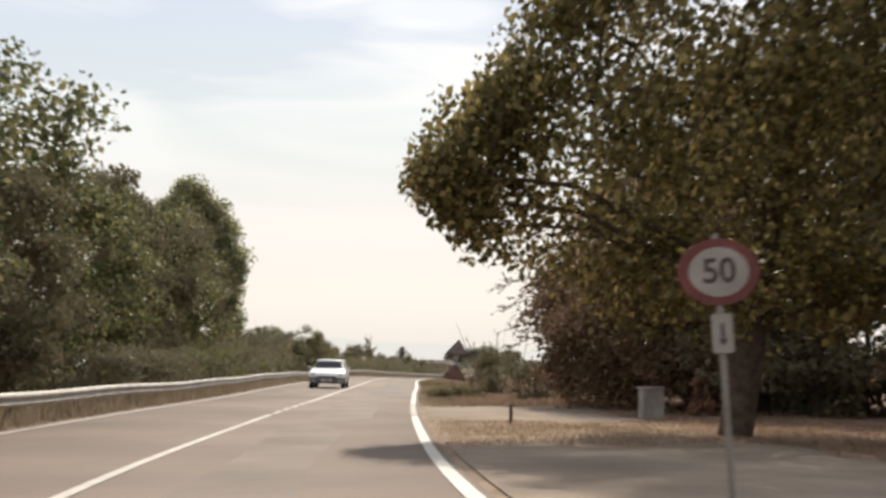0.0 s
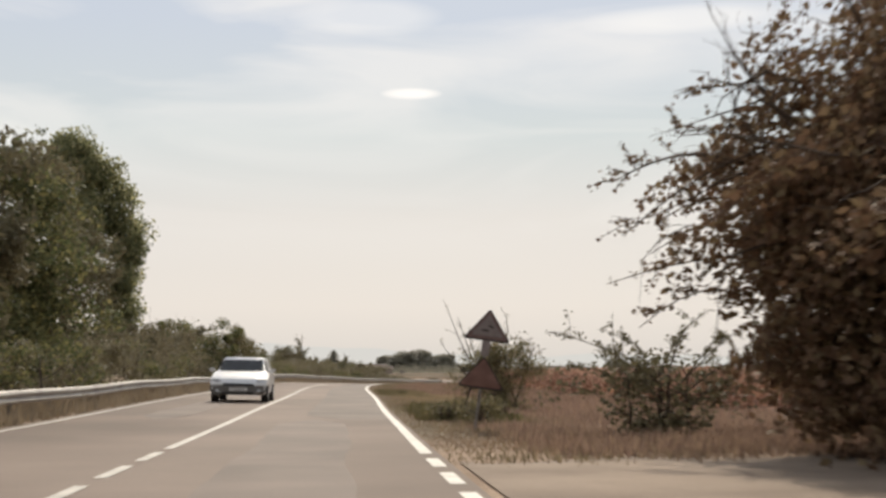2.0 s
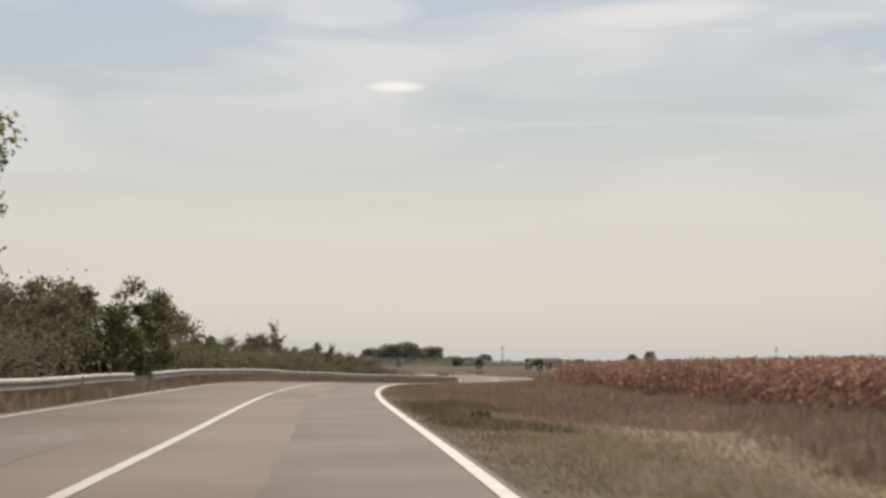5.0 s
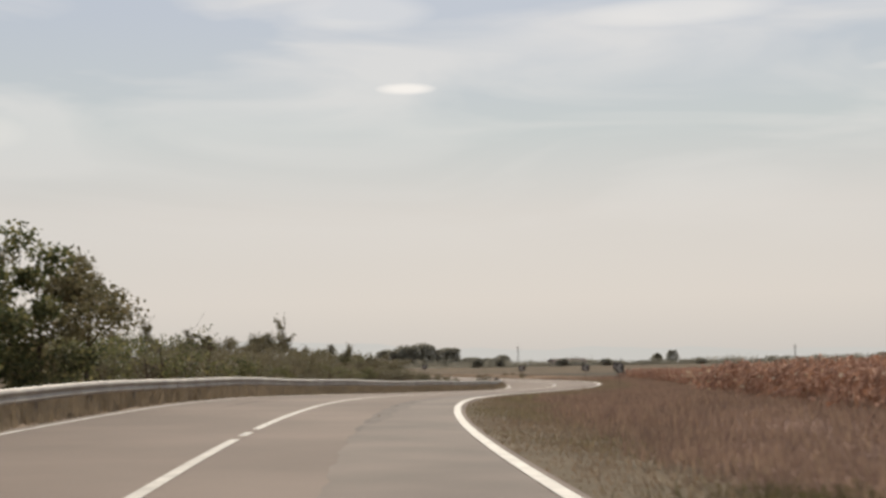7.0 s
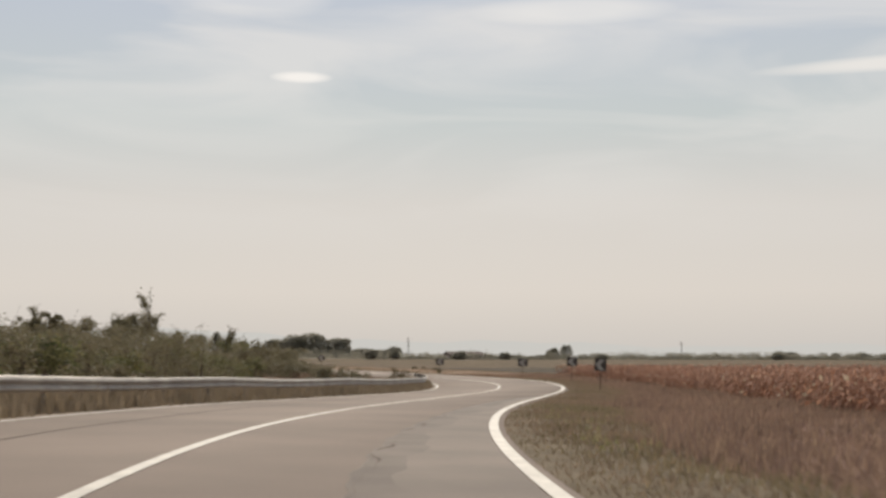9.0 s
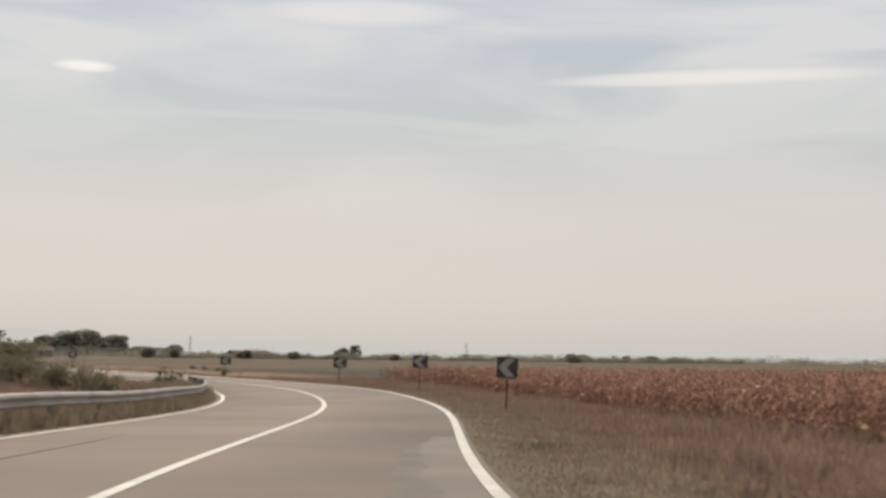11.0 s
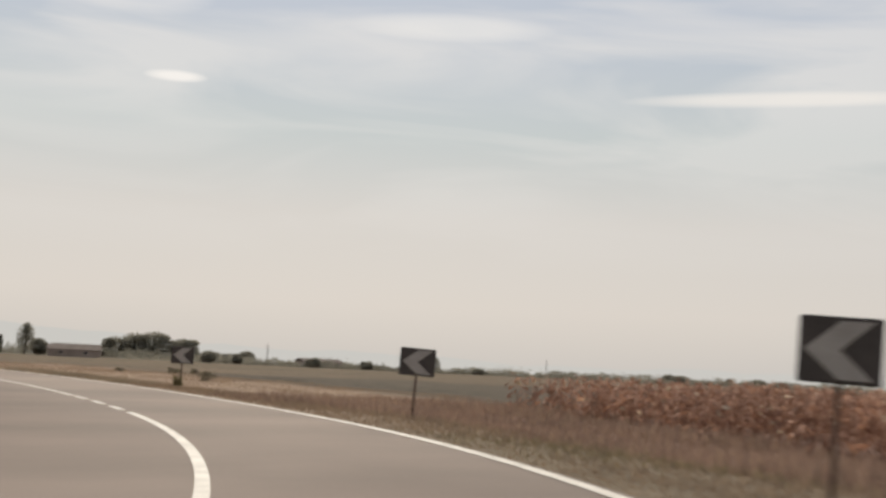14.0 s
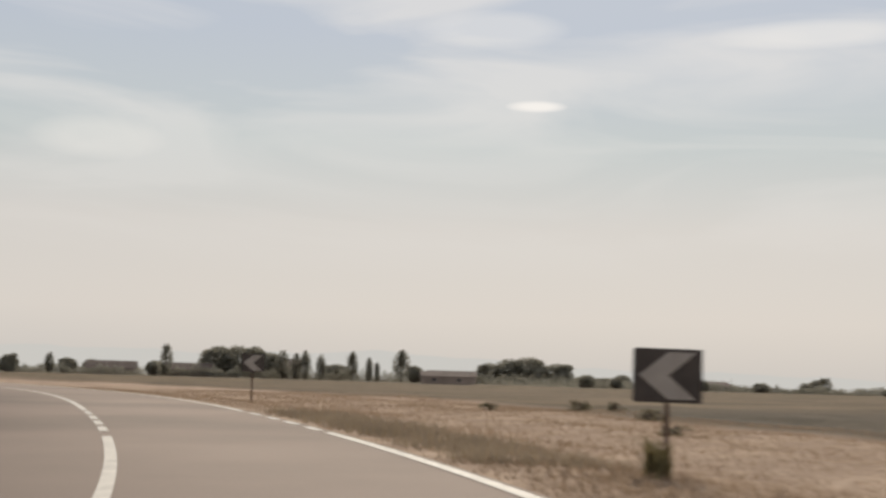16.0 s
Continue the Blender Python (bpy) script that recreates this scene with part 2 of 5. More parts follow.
PLASTER = material("plaster", (0.34, 0.29, 0.24), (0.48, 0.42, 0.35), 0.4, 0.9, 0.2, fine=6)
SHED = material("shed_wall", (0.20, 0.155, 0.125), (0.31, 0.25, 0.21), 0.3, 0.9, 0.2, fine=5)
PANE = material("dark_pane", (0.03, 0.03, 0.032), (0.055, 0.055, 0.058), 2, 0.1, 0.0, spec=0.6)
GLASS = material("windscreen_glass", (0.05, 0.05, 0.048), (0.075, 0.073, 0.07), 2, 0.06, 0.0, spec=0.7)


def ground_material():
    m = bpy.data.materials.new("ground")
    m.use_nodes = True
    t = m.node_tree
    n, l = t.nodes, t.links
    b = n["Principled BSDF"]
    b.inputs["Roughness"].default_value, b.inputs["Specular IOR Level"].default_value = 0.95, 0.1
    co = n.new("ShaderNodeTexCoord")

    def noise_of(scale, detail=6):
        q = n.new("ShaderNodeTexNoise")
        q.inputs["Scale"].default_value, q.inputs["Detail"].default_value = scale, detail
        l.new(co.outputs["Object"], q.inputs["Vector"])
        return q.outputs[0]

    def mixed(f, a, c):
        q = n.new("ShaderNodeMix")
        q.data_type = "RGBA"
        for i, v in ((0, f), (6, a), (7, c)):
            if isinstance(v, bpy.types.NodeSocket):
                l.new(v, q.inputs[i])
            else:
                q.inputs[i].default_value = v
        return q.outputs[2]

    def stretch(f, a, c):
        q = n.new("ShaderNodeMapRange")
        q.inputs[1].default_value, q.inputs[2].default_value = a, c
        l.new(f, q.inputs[0])
        return q.outputs[0]

    def attr(name):
        q = n.new("ShaderNodeAttribute")
        q.attribute_name = name
        return q.outputs["Fac"]

    big, mid, small = noise_of(0.09), noise_of(0.7), noise_of(9.0)
    dry = mixed(stretch(mid, 0.35, 0.7), (0.268, 0.190, 0.133, 1), (0.39, 0.288, 0.205, 1))
    green = mixed(stretch(mid, 0.35, 0.7), (0.132, 0.104, 0.068, 1), (0.205, 0.160, 0.108, 1))
    soil = mixed(stretch(mid, 0.3, 0.7), (0.175, 0.105, 0.077, 1), (0.27, 0.168, 0.123, 1))
    far = mixed(stretch(big, 0.35, 0.65), (0.094, 0.071, 0.044, 1), (0.165, 0.119, 0.075, 1))

    def edge(a):
        q = n.new("ShaderNodeMath")
        q.operation = "MULTIPLY_ADD"
        l.new(mid, q.inputs[0])
        q.inputs[1].default_value = 0.7
        l.new(attr(a), q.inputs[2])
        return stretch(q.outputs[0], 0.6, 1.1)

    c = mixed(edge("green"), dry, green)
    c = mixed(edge("soil"), c, soil)
    c = mixed(edge("far"), c, far)
    c = mixed(edge("ploughed"), c, mixed(stretch(mid, 0.3, 0.7), (0.062, 0.050, 0.034, 1), (0.105, 0.082, 0.056, 1)))
    sp = mixed(stretch(small, 0.3, 0.75), (0.76, 0.76, 0.76, 1), (1.16, 1.16, 1.16, 1))
    mu = n.new("ShaderNodeVectorMath")
    mu.operation = "MULTIPLY"
    l.new(c, mu.inputs[0])
    l.new(sp, mu.inputs[1])
    l.new(mu.outputs[0], b.inputs["Base Color"])
    bn = n.new("ShaderNodeBump")
    bn.inputs["Strength"].default_value, bn.inputs["Distance"].default_value = 0.7, 0.08
    l.new(small, bn.inputs["Height"])
    l.new(bn.outputs[0], b.inputs["Normal"])
    return m


GROUND = ground_material()


# the hills glow evenly, with the haze of distance painted into that colour
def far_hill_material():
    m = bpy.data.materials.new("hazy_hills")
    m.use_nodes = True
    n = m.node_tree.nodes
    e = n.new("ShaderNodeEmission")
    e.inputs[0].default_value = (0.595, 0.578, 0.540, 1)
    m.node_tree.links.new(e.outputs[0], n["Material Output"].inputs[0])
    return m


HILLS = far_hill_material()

# ---- the road's axis: its heading in degrees every 10 m, from 40 m behind the start ----
HEAD = [1.51, 1.49, 1.37, 1.61, 1.26, -0.52, -3.06, -3.35, -4.03, -4.37, -4.13, -4.88, -4.52, -3.92, -4.16, -5.41, -7.61, -11.02, -15.15,
        -18.11, -20.48, -23.05, -22.8, -19.36, -15.98, -11.5, -3.13, 2.92, 7.05, 11.61, 14.6, 15.86, 18.35, 22.07, 25.96, 28.95, 30.97, 31.99, 32.0]
S0, STEP = -40.0, 0.25
AX_S = np.arange(S0, S0 + 10 * (len(HEAD) - 1), STEP)
AX_H = np.radians(np.interp(AX_S, S0 + 10 * np.arange(len(HEAD)), HEAD))
AX_H = np.convolve(np.pad(AX_H, 16, mode="edge"), np.ones(33) / 33, "valid")
AX_X, AX_Y = np.cumsum(-np.sin(AX_H) * STEP), np.cumsum(np.cos(AX_H) * STEP)
zero = int(round(-S0 / STEP))
AX_X, AX_Y = AX_X - AX_X[zero] - 2.37, AX_Y - AX_Y[zero]
AX_B = np.interp(AX_S, [-40, 0, 26, 53, 80, 106, 133, 165, 200, 234, 269, 330], [0.031, 0.0315, 0.0006, -0.0037, -0.0287, -0.0132, -0.025, -0.0091, 0.0321, 0.018, 0.0059, 0.0001])
# the road dips gently after the first bend
AX_Z = np.interp(AX_S, [-40, 0, 26, 53, 80, 106, 133, 148, 165, 183, 200, 217, 234, 251, 269, 330], [0.0, 0.022, -0.056, -0.09, -0.01, 0.025, 0.111, -0.107, -0.414, -0.617, -0.764, -0.734, -0.695, -0.548, -0.369, -0.3])
AX_Z = np.convolve(np.pad(AX_Z, 30, mode="edge"), np.ones(61) / 61, "valid")
AX_B = np.convolve(np.pad(AX_B, 40, mode="edge"), np.ones(81) / 81, "valid")
RIGHT, LEFT = 3.76, -4.02              # edge lines, from the centre line


def along(s):
    x, y = np.interp(s, AX_S, AX_X), np.interp(s, AX_S, AX_Y)
    return x, y, np.interp(s, AX_S, AX_H), np.interp(s, AX_S, AX_B)


def dip(s):
    return np.interp(s, AX_S, AX_Z)


def bump_noise(x, y):
    return 0.5 * np.sin(0.31 * x + 1.7 * np.sin(0.13 * y)) * np.cos(0.27 * y + 0.6) + 0.3 * np.sin(0.83 * x + 0.9) * np.sin(0.71 * y) + 0.2 * np.sin(1.9 * x + 0.4 * y)


def terrain(s, d, b):
    """Height of the ground at s along and d across the road."""
    d = np.asarray(d, float)
    hold = np.clip(d, -6.0, 6.0) * b * np.clip(1 - (np.abs(d) - 6) / 14, 0, 1)
    right = np.interp(d, [3.9, 4.2, 5.0, 6.0, 7.5, 9.0, 10.5, 13, 20], [-0.05, -0.03, -0.05, -0.08, -0.20, -0.22, -0.12, -0.05, 0.0])
    left = np.interp(-d, [4.1, 4.4, 5.3, 6.3, 8.0, 11.0, 20], [-0.05, -0.02, 0.02, -0.15, -0.45, -0.5, -0.3])
    level = np.clip((np.asarray(s, float) - 44) / 10, 0, 1)
    right = np.where(d > 4.3, right * level - 0.04 * (1 - level), right)
    z = np.where(d > 0, right, left)
    inside = (d < 3.95) & (d > -4.25)
    rough = np.clip((np.abs(d) - 4.3) / 4, 0, 1)
    return np.where(inside, hold - 0.06, hold + z) + dip(s), rough


def spot(s, d, z=0.0):
    """A place on the ground (or z above it) in road measures."""
    x, y, h, b = along(s)
    g, _ = terrain(s, d, b)
    return Vector((x + math.cos(h) * d, y + math.sin(h) * d, float(g) + z))


def on_road(s, d, z=0.0):
    x, y, h, b = along(s)
    return Vector((x + math.cos(h) * d, y + math.sin(h) * d, b * d + z + float(dip(s))))


# ---- builders ----
def mesh_of(name, verts, faces, mat=None, smooth=False):
    """A mesh from arrays: verts n x 3, faces m x k."""
    verts, faces = np.asarray(verts, np.float32), np.asarray(faces, np.int32)
    me = bpy.data.meshes.new(name)
    me.vertices.add(len(verts))
    me.vertices.foreach_set("co", verts.ravel())
    k = faces.shape[1]
    me.loops.add(faces.size)
    me.loops.foreach_set("vertex_index", faces.ravel())
    me.polygons.add(len(faces))
    me.polygons.foreach_set("loop_start", np.arange(len(faces), dtype=np.int32) * k)
    if smooth:
        me.polygons.foreach_set("use_smooth", np.ones(len(faces), bool))
    me.update(calc_edges=True)
    me.validate()
    if mat:
        me.materials.append(mat)
    return me


def part(name, source, mat, parent, label="", at=None):
    """One mesh object under a thing or a part; source is a bmesh or a mesh."""
    if isinstance(source, bmesh.types.BMesh):
        me = bpy.data.meshes.new(name)
        source.to_mesh(me)
        source.free()
    else:
        me = source
    if mat and not me.materials:
        me.materials.append(mat)
    ob = new(name, me)
    ob.parent = parent
    if at is not None:
        ob.matrix_basis = at
    return tagged(ob, label)


def thing(name, label, category, m, group="", kind=""):
    ob = new(name)
    ob.empty_display_size = 0.2
    ob.matrix_basis = m
    return tagged(ob, label, category, group, kind)


def box(x0, x1, y0, y1, z0, z1, bevel=0.0):
    bm = bmesh.new()
    bmesh.ops.create_cube(bm, size=1)
    for v in bm.verts:
        v.co = Vector((x0 + (v.co.x + 0.5) * (x1 - x0), y0 + (v.co.y + 0.5) * (y1 - y0), z0 + (v.co.z + 0.5) * (z1 - z0)))
    if bevel:
        bmesh.ops.bevel(bm, geom=bm.edges[:], offset=bevel, segments=2, affect="EDGES")
    return bm


def tube(r0, r1, z0, z1, n=10, cap=True):
    bm = bmesh.new()
    bmesh.ops.create_cone(bm, cap_ends=cap, segments=n, radius1=r0, radius2=r1, depth=z1 - z0)
    bmesh.ops.translate(bm, verts=bm.verts, vec=(0, 0, (z0 + z1) / 2))
    return bm


def plate(outline, y0, y1, bevel=0.0):
    """A flat sheet: outline in x, z; from y0 to y1."""
    bm = bmesh.new()
    f = bm.faces.new([bm.verts.new((x, y0, z)) for x, z in outline])
    r = bmesh.ops.extrude_face_region(bm, geom=[f])
    bmesh.ops.translate(bm, verts=[v for v in r["geom"] if isinstance(v, bmesh.types.BMVert)], vec=(0, y1 - y0, 0))
    bmesh.ops.recalc_face_normals(bm, faces=bm.faces)
    if bevel:
        bmesh.ops.bevel(bm, geom=[e for e in bm.edges if abs(e.verts[0].co.y - e.verts[1].co.y) > 1e-6], offset=bevel, segments=3, affect="EDGES")
    return bm


def rounded(points, r, n=5):
    """A polygon with its corners rounded by r."""
    out = []
    k = len(points)
    for i in range(k):
        p, a, c = Vector(points[i]), Vector(points[i - 1]), Vector(points[(i + 1) % k])
        u, w = (a - p).normalized(), (c - p).normalized()
        half = u.angle(w) / 2
        t = r / math.tan(half)
        mid = p + (u + w).normalized() * (r / math.sin(half))
        s, e = p + u * t - mid, p + w * t - mid
        a0, a1 = math.atan2(s.y, s.x), math.atan2(e.y, e.x)
        turn = (a1 - a0 + math.pi) % (2 * math.pi) - math.pi
        out += [tuple(mid + Vector((math.cos(a0 + turn * j / n), math.sin(a0 + turn * j / n))) * r) for j in range(n + 1)]
    return out


# ---- ground, road and markings ----
def near_axis(x, y):
    """Road measures s, d of many places at once."""
    s, d = np.empty(len(x)), np.empty(len(x))
    k = slice(0, None, 8)
    ax, ay, ah, a_s = AX_X[k], AX_Y[k], AX_H[k], AX_S[k]
    for i in range(0, len(x), 20000):
        q = slice(i, i + 20000)
        j = np.argmin((x[q, None] - ax) ** 2 + (y[q, None] - ay) ** 2, axis=1)
        s[q] = a_s[j]
        d[q] = (x[q] - ax[j]) * np.cos(ah[j]) + (y[q] - ay[j]) * np.sin(ah[j])
    return s, d


CROP_S0, CROP_S1 = 60.0, 236.0


def crop_edge(s):
    return np.interp(s, [55, 72, 97, 125, 165, 191, 210, 222, 236], [13.0, 13.0, 12.6, 12.2, 12.4, 10.4, 9.6, 11.0, 13.0])


def brown_from(s):
    """Where the trodden verge gives way to brown dead weeds."""
    return np.interp(s, [54, 70, 78, 91, 98, 104, 135, 150, 242], [7.7, 7.7, 9.0, 9.2, 7.2, 6.0, 6.5, 7.3, 6.6]) + 0.35 * np.sin(s * 0.45) + 0.2 * np.sin(s * 1.3)


GROUND_COLS = np.array([-20, -17, -14, -12, -10.5, -9, -8, -7, -6.2, -5.7, -5.2, -4.8, -4.45, -4.2, 0, 3.9, 4.1, 4.4, 4.8, 5.3, 5.9, 6.5, 7.2, 8, 8.8, 9.6, 10.5, 12, 14, 17, 20])


def build_ground():
    cols = GROUND_COLS
    ss = np.arange(S0 + 1, AX_S[-1] - 1, 1.0)
    sg, dg = np.meshgrid(ss, cols, indexing="ij")
    sg, dg = sg.ravel(), dg.ravel()
    x, y, h, b = along(sg)
    z, rough = terrain(sg, dg, b)
    px, py = x + np.cos(h) * dg, y + np.sin(h) * dg
    z = z + rough * 0.10 * bump_noise(px, py)
    n, m = len(ss), len(cols)
    i = (np.arange(n - 1)[:, None] * m + np.arange(m - 1)).ravel()
    f1 = np.stack([i, i + 1, i + m + 1, i + m], 1)
    v1 = np.stack([px, py, z], 1)
    # wide sheet out to the horizon, sunk under the strip beside the road
    reach = np.concatenate([np.arange(0, 160, 4.0), 160 * 1.12 ** np.arange(0, 30)])
    gx = np.concatenate([-reach[:0:-1], reach]) + 25
    gy = np.concatenate([-reach[:0:-1], reach]) + 150
    wx, wy = [a.ravel() for a in np.meshgrid(gx, gy, indexing="ij")]
    s2, d2 = near_axis(wx, wy)
    z2 = 0.10 * bump_noise(wx, wy) - np.where(d2 < 0, 0.3, 0.0) + dip(s2) * np.clip(2 - np.abs(d2) / 120, 0.4, 1)
    inside = (np.abs(d2) < 19.5) & (s2 > S0 + 3) & (s2 < AX_S[-1] - 4)
    z2 = np.where(inside, -1.3 - 0.9 * (19.5 - np.abs(d2)) / 19.5, z2)
    a, c = len(gx), len(gy)
    i = (np.arange(a - 1)[:, None] * c + np.arange(c - 1)).ravel()
    f2 = np.stack([i, i + c, i + c + 1, i + 1], 1)
    me = mesh_of("ground", np.concatenate([v1, np.stack([wx, wy, z2], 1)]), np.concatenate([f1, f2 + len(v1)]), GROUND, True)
    s_all, d_all = np.concatenate([sg, s2]), np.concatenate([dg, d2])
    field = (d_all > 0) & (s_all > CROP_S0 - 6) & (s_all < CROP_S1 + 4)
    edge = crop_edge(s_all)
    soil = np.where(field, np.clip((d_all - edge + 3.5) / 2.0, 0, 1), 0) * np.where(d_all < 110, 1, 0)
    soil = np.maximum(soil, np.where((s_all > 56) & (s_all < CROP_S1) & (d_all < 20), np.clip((d_all - brown_from(s_all) + 0.3) / 0.8, 0, 0.9), 0))
    soil = np.maximum(soil, np.where((d_all < -5.5) & (d_all > -19) & (s_all < 225), 0.55, 0))
    # soil beyond the apron kept darker, shade under the trees included in its colour
    soil = np.maximum(soil, np.where((d_all > 9) & (s_all < 60) & (d_all < 26), 0.75, 0))
    green = np.where(d_all > 0, np.interp(d_all, [3.9, 4.6, 7.0, 8.5], [0.95, 1.0, 0.8, 0.3]) * np.interp(s_all, [42, 53, 215, 240], [0.0, 1.0, 0.8, 0.1]), np.interp(-d_all, [4, 5, 7], [0.3, 0.4, 0.5]))
    far = np.clip((np.abs(d_all) - 24) / 10, 0, 1) * np.where(field & (d_all < 110), 0, 1)
    far = np.maximum(far, np.where((d_all > 17) & (s_all > CROP_S1 + 4), 0.9, 0))
    ploughed = np.where((s_all > CROP_S1 + 2) & (s_all < 292) & (d_all > 13) & (d_all < 150), np.clip((d_all - 13) / 5, 0, 1) * np.clip((292 - s_all) / 25, 0, 1), 0)
    for name, v in (("soil", soil), ("green", green), ("far", far), ("ploughed", ploughed)):
        me.attributes.new(name, "FLOAT", "POINT").data.foreach_set("value", v.astype(np.float32))
    return tagged(new("ground", me), "flat ground of dry grass, soil and far fields", "ground", kind="structure")


build_ground()


def ribbon(name, s0, s1, d0, d1, z, mat, step=1.0, thick=0.0, wobble=0.0):
    """A strip that follows the road from s0 to s1 between d0 and d1."""
    k = max(2, int(round((s1 - s0) / step)) + 1)
    ss = np.linspace(s0, s1, k)
    x, y, h, b = along(ss)
    rs = np.random.default_rng(int(abs(s0) * 7 + abs(d0) * 100))
    knots = np.arange(s0, s1 + 4, 1.0)

    def drift(every):
        return np.interp(ss, knots[::every], rs.normal(size=len(knots[::every])))

    w = wobble * (1.3 * drift(7) + 0.6 * drift(3) + (0.45 * drift(1) if d1 - d0 < 0.3 else 0))
    swell = wobble * 0.45 * (drift(4) + drift(1)) * min(1.0, (d1 - d0) * 4)
    v, f = [], []
    lv = [(d0, z), (d1, z)] if not thick else [(d0 - 0.1, z - thick), (d0, z), (d1, z), (d1 + 0.1, z - thick)]
    for d, zz in lv:
        q = d + w + swell * (1 if d > (d0 + d1) / 2 else -1)
        if wobble:
            q = q - (d - (d0 + d1) / 2) * (1 - np.clip(np.minimum(ss - s0, s1 - ss) / 2.5, 0.06, 1))
        v.append(np.stack([x + np.cos(h) * q, y + np.sin(h) * q, b * q + zz + dip(ss)], 1))
    v = np.concatenate(v)
    i = np.arange(k - 1)
    for c in range(len(lv) - 1):
        f.append(np.stack([i + c * k, i + (c + 1) * k, i + 1 + (c + 1) * k, i + 1 + c * k], 1))
    return mesh_of(name, v, np.concatenate(f), mat)


road = tagged(new("road", ribbon("road", -38, 334, -4.38, 3.94, 0.0, ASPHALT, 1.0, thick=0.2)), "worn grey asphalt two-lane road", "road", kind="structure")


def gravel_sheet(s0, s1, d1, seed):
    """Loose gravel lying on the ground beside the road, with a ragged border."""
    cols = [c for c in GROUND_COLS if 4.0 < c <= d1]
    ss = np.arange(s0, s1 + 0.5, 1.0)
    sg, dg = [a.ravel() for a in np.meshgrid(ss, cols, indexing="ij")]
    rs = np.random.default_rng(seed)
    end = (sg == ss[0]) | (sg == ss[-1])
    px_s = sg + np.where(end, rs.uniform(-0.45, 0.45, len(sg)), 0)
    px_d = dg + np.where(dg == cols[-1], rs.uniform(-0.7, 0.7, len(sg)), 0)
    x, y, h, b = along(px_s)
    z, rough = terrain(px_s, px_d, b)
    px, py = x + np.cos(h) * px_d, y + np.sin(h) * px_d
    z = z + rough * 0.10 * bump_noise(px, py) + np.where(end | (dg == cols[-1]), 0.0, 0.02)
    m = len(cols)
    i = (np.arange(len(ss) - 1)[:, None] * m + np.arange(m - 1)).ravel()
    return mesh_of("gravel", np.stack([px, py, z], 1), np.stack([i, i + 1, i + m + 1, i + m], 1), GRAVEL, True)


tagged(new("gravel_apron", gravel_sheet(1, 20, 9.7, 4)), "pale dusty gravel apron beside the road", "gravel", kind="structure")
tagged(new("gravel_track", gravel_sheet(32, 43, 9.7, 5)), "pale dusty gravel track joining the road", "gravel", kind="structure")
# sealed cracks and repairs
for i, (s0, s1, d, w, mt) in enumerate(((-5, 28, 1.7, 1.2, PATCH), (126, 172, -2.4, 0.06, TAR), (28, 57, 1.9, 1.5, PATCH), (57, 87, -1.9, 1.2, PATCH))):
    tagged(new("road_repair", ribbon("road_repair", s0, s1, d - w / 2, d + w / 2, 0.002 + 0.0005 * i, mt, 0.4, wobble=0.03 if mt is TAR else 0.06)), "darker repair strip sealed into the asphalt", "repair", kind="structure")



def lane_repair(name, s0, s1, left, right, z, mat):
    """A strip of newer asphalt whose edges wander along the lane."""
    ss = np.arange(s0, s1, 0.25)
    x, y, h, b = along(ss)
    v = []
    for q in (left(ss), right(ss)):
        v.append(np.stack([x + np.cos(h) * q, y + np.sin(h) * q, b * q + z + dip(ss)], 1))
    i, k = np.arange(len(ss) - 1), len(ss)
    return mesh_of(name, np.concatenate(v), np.stack([i, i + k, i + k + 1, i + 1], 1), mat)


def seam(s):
    """Where the newer asphalt of the outer lane begins."""
    return np.interp(s, [57, 60, 105, 118, 130, 147, 168, 173], [2.6, 1.6, 1.6, 1.8, 2.0, 2.5, 2.75, 3.3]) + 0.03 * np.sin(s * 2.1) + 0.02 * np.sin(s * 5.3 + 1)


def crack_width(s):
    return 0.003 + 0.045 * np.clip(np.sin(s * 0.9) + np.sin(s * 2.7 + 1) - 0.3, 0, 2) * np.clip(np.minimum(s - 118, 149 - s) / 3, 0, 1)


tagged(new("road_repair", lane_repair("road_repair", 57, 173, seam, lambda s: np.full(len(s), RIGHT - 0.10), 0.003, PATCH_DARK)), "darker newer asphalt along the outer lane", "repair", kind="structure")
tagged(new("road_repair", lane_repair("road_repair", 114, 172, lambda s: seam(s) + 0.01, lambda s: seam(s) + 0.01 + np.interp(s, [114, 122, 160, 172], [0.02, 0.45, 0.6, 0.02]) * (1 + 0.18 * np.sin(s * 0.8) + 0.1 * np.sin(s * 2.3)), 0.0052, WORN)), "dark worn band along the asphalt seam", "repair", kind="structure")
tagged(new("road_crack", lane_repair("road_crack", 118, 149, lambda s: seam(s) + 0.10 + 0.05 * np.sin(s * 1.3), lambda s: seam(s) + 0.10 + 0.05 * np.sin(s * 1.3) + crack_width(s), 0.0075, TAR)), "dark ragged crack along the asphalt seam", "crack", kind="structure")

marking = tagged(new("road_marking"), "worn white painted road lines", "marking", kind="structure")


def paint(name, s0, s1, d, w):
    part(name, ribbon(name, s0, s1, d - w / 2, d + w / 2, 0.008, PAINT, 0.8), None, marking)


paint("edge_line", -38, 33.2, RIGHT, 0.17)
for k in range(4):
    paint("dash", 34.2 + 2.4 * k, 35.7 + 2.4 * k, RIGHT, 0.17)
paint("edge_line", 43.9, 255.6, RIGHT, 0.17)
for k in range(4):
    paint("dash", 256.3 + 2.1 * k, 257.6 + 2.1 * k, RIGHT, 0.17)
paint("edge_line", 265.0, 334, RIGHT, 0.17)
paint("edge_line", -38, 334, LEFT, 0.15)
paint("centre_line", -38, 33.7, 0, 0.15)
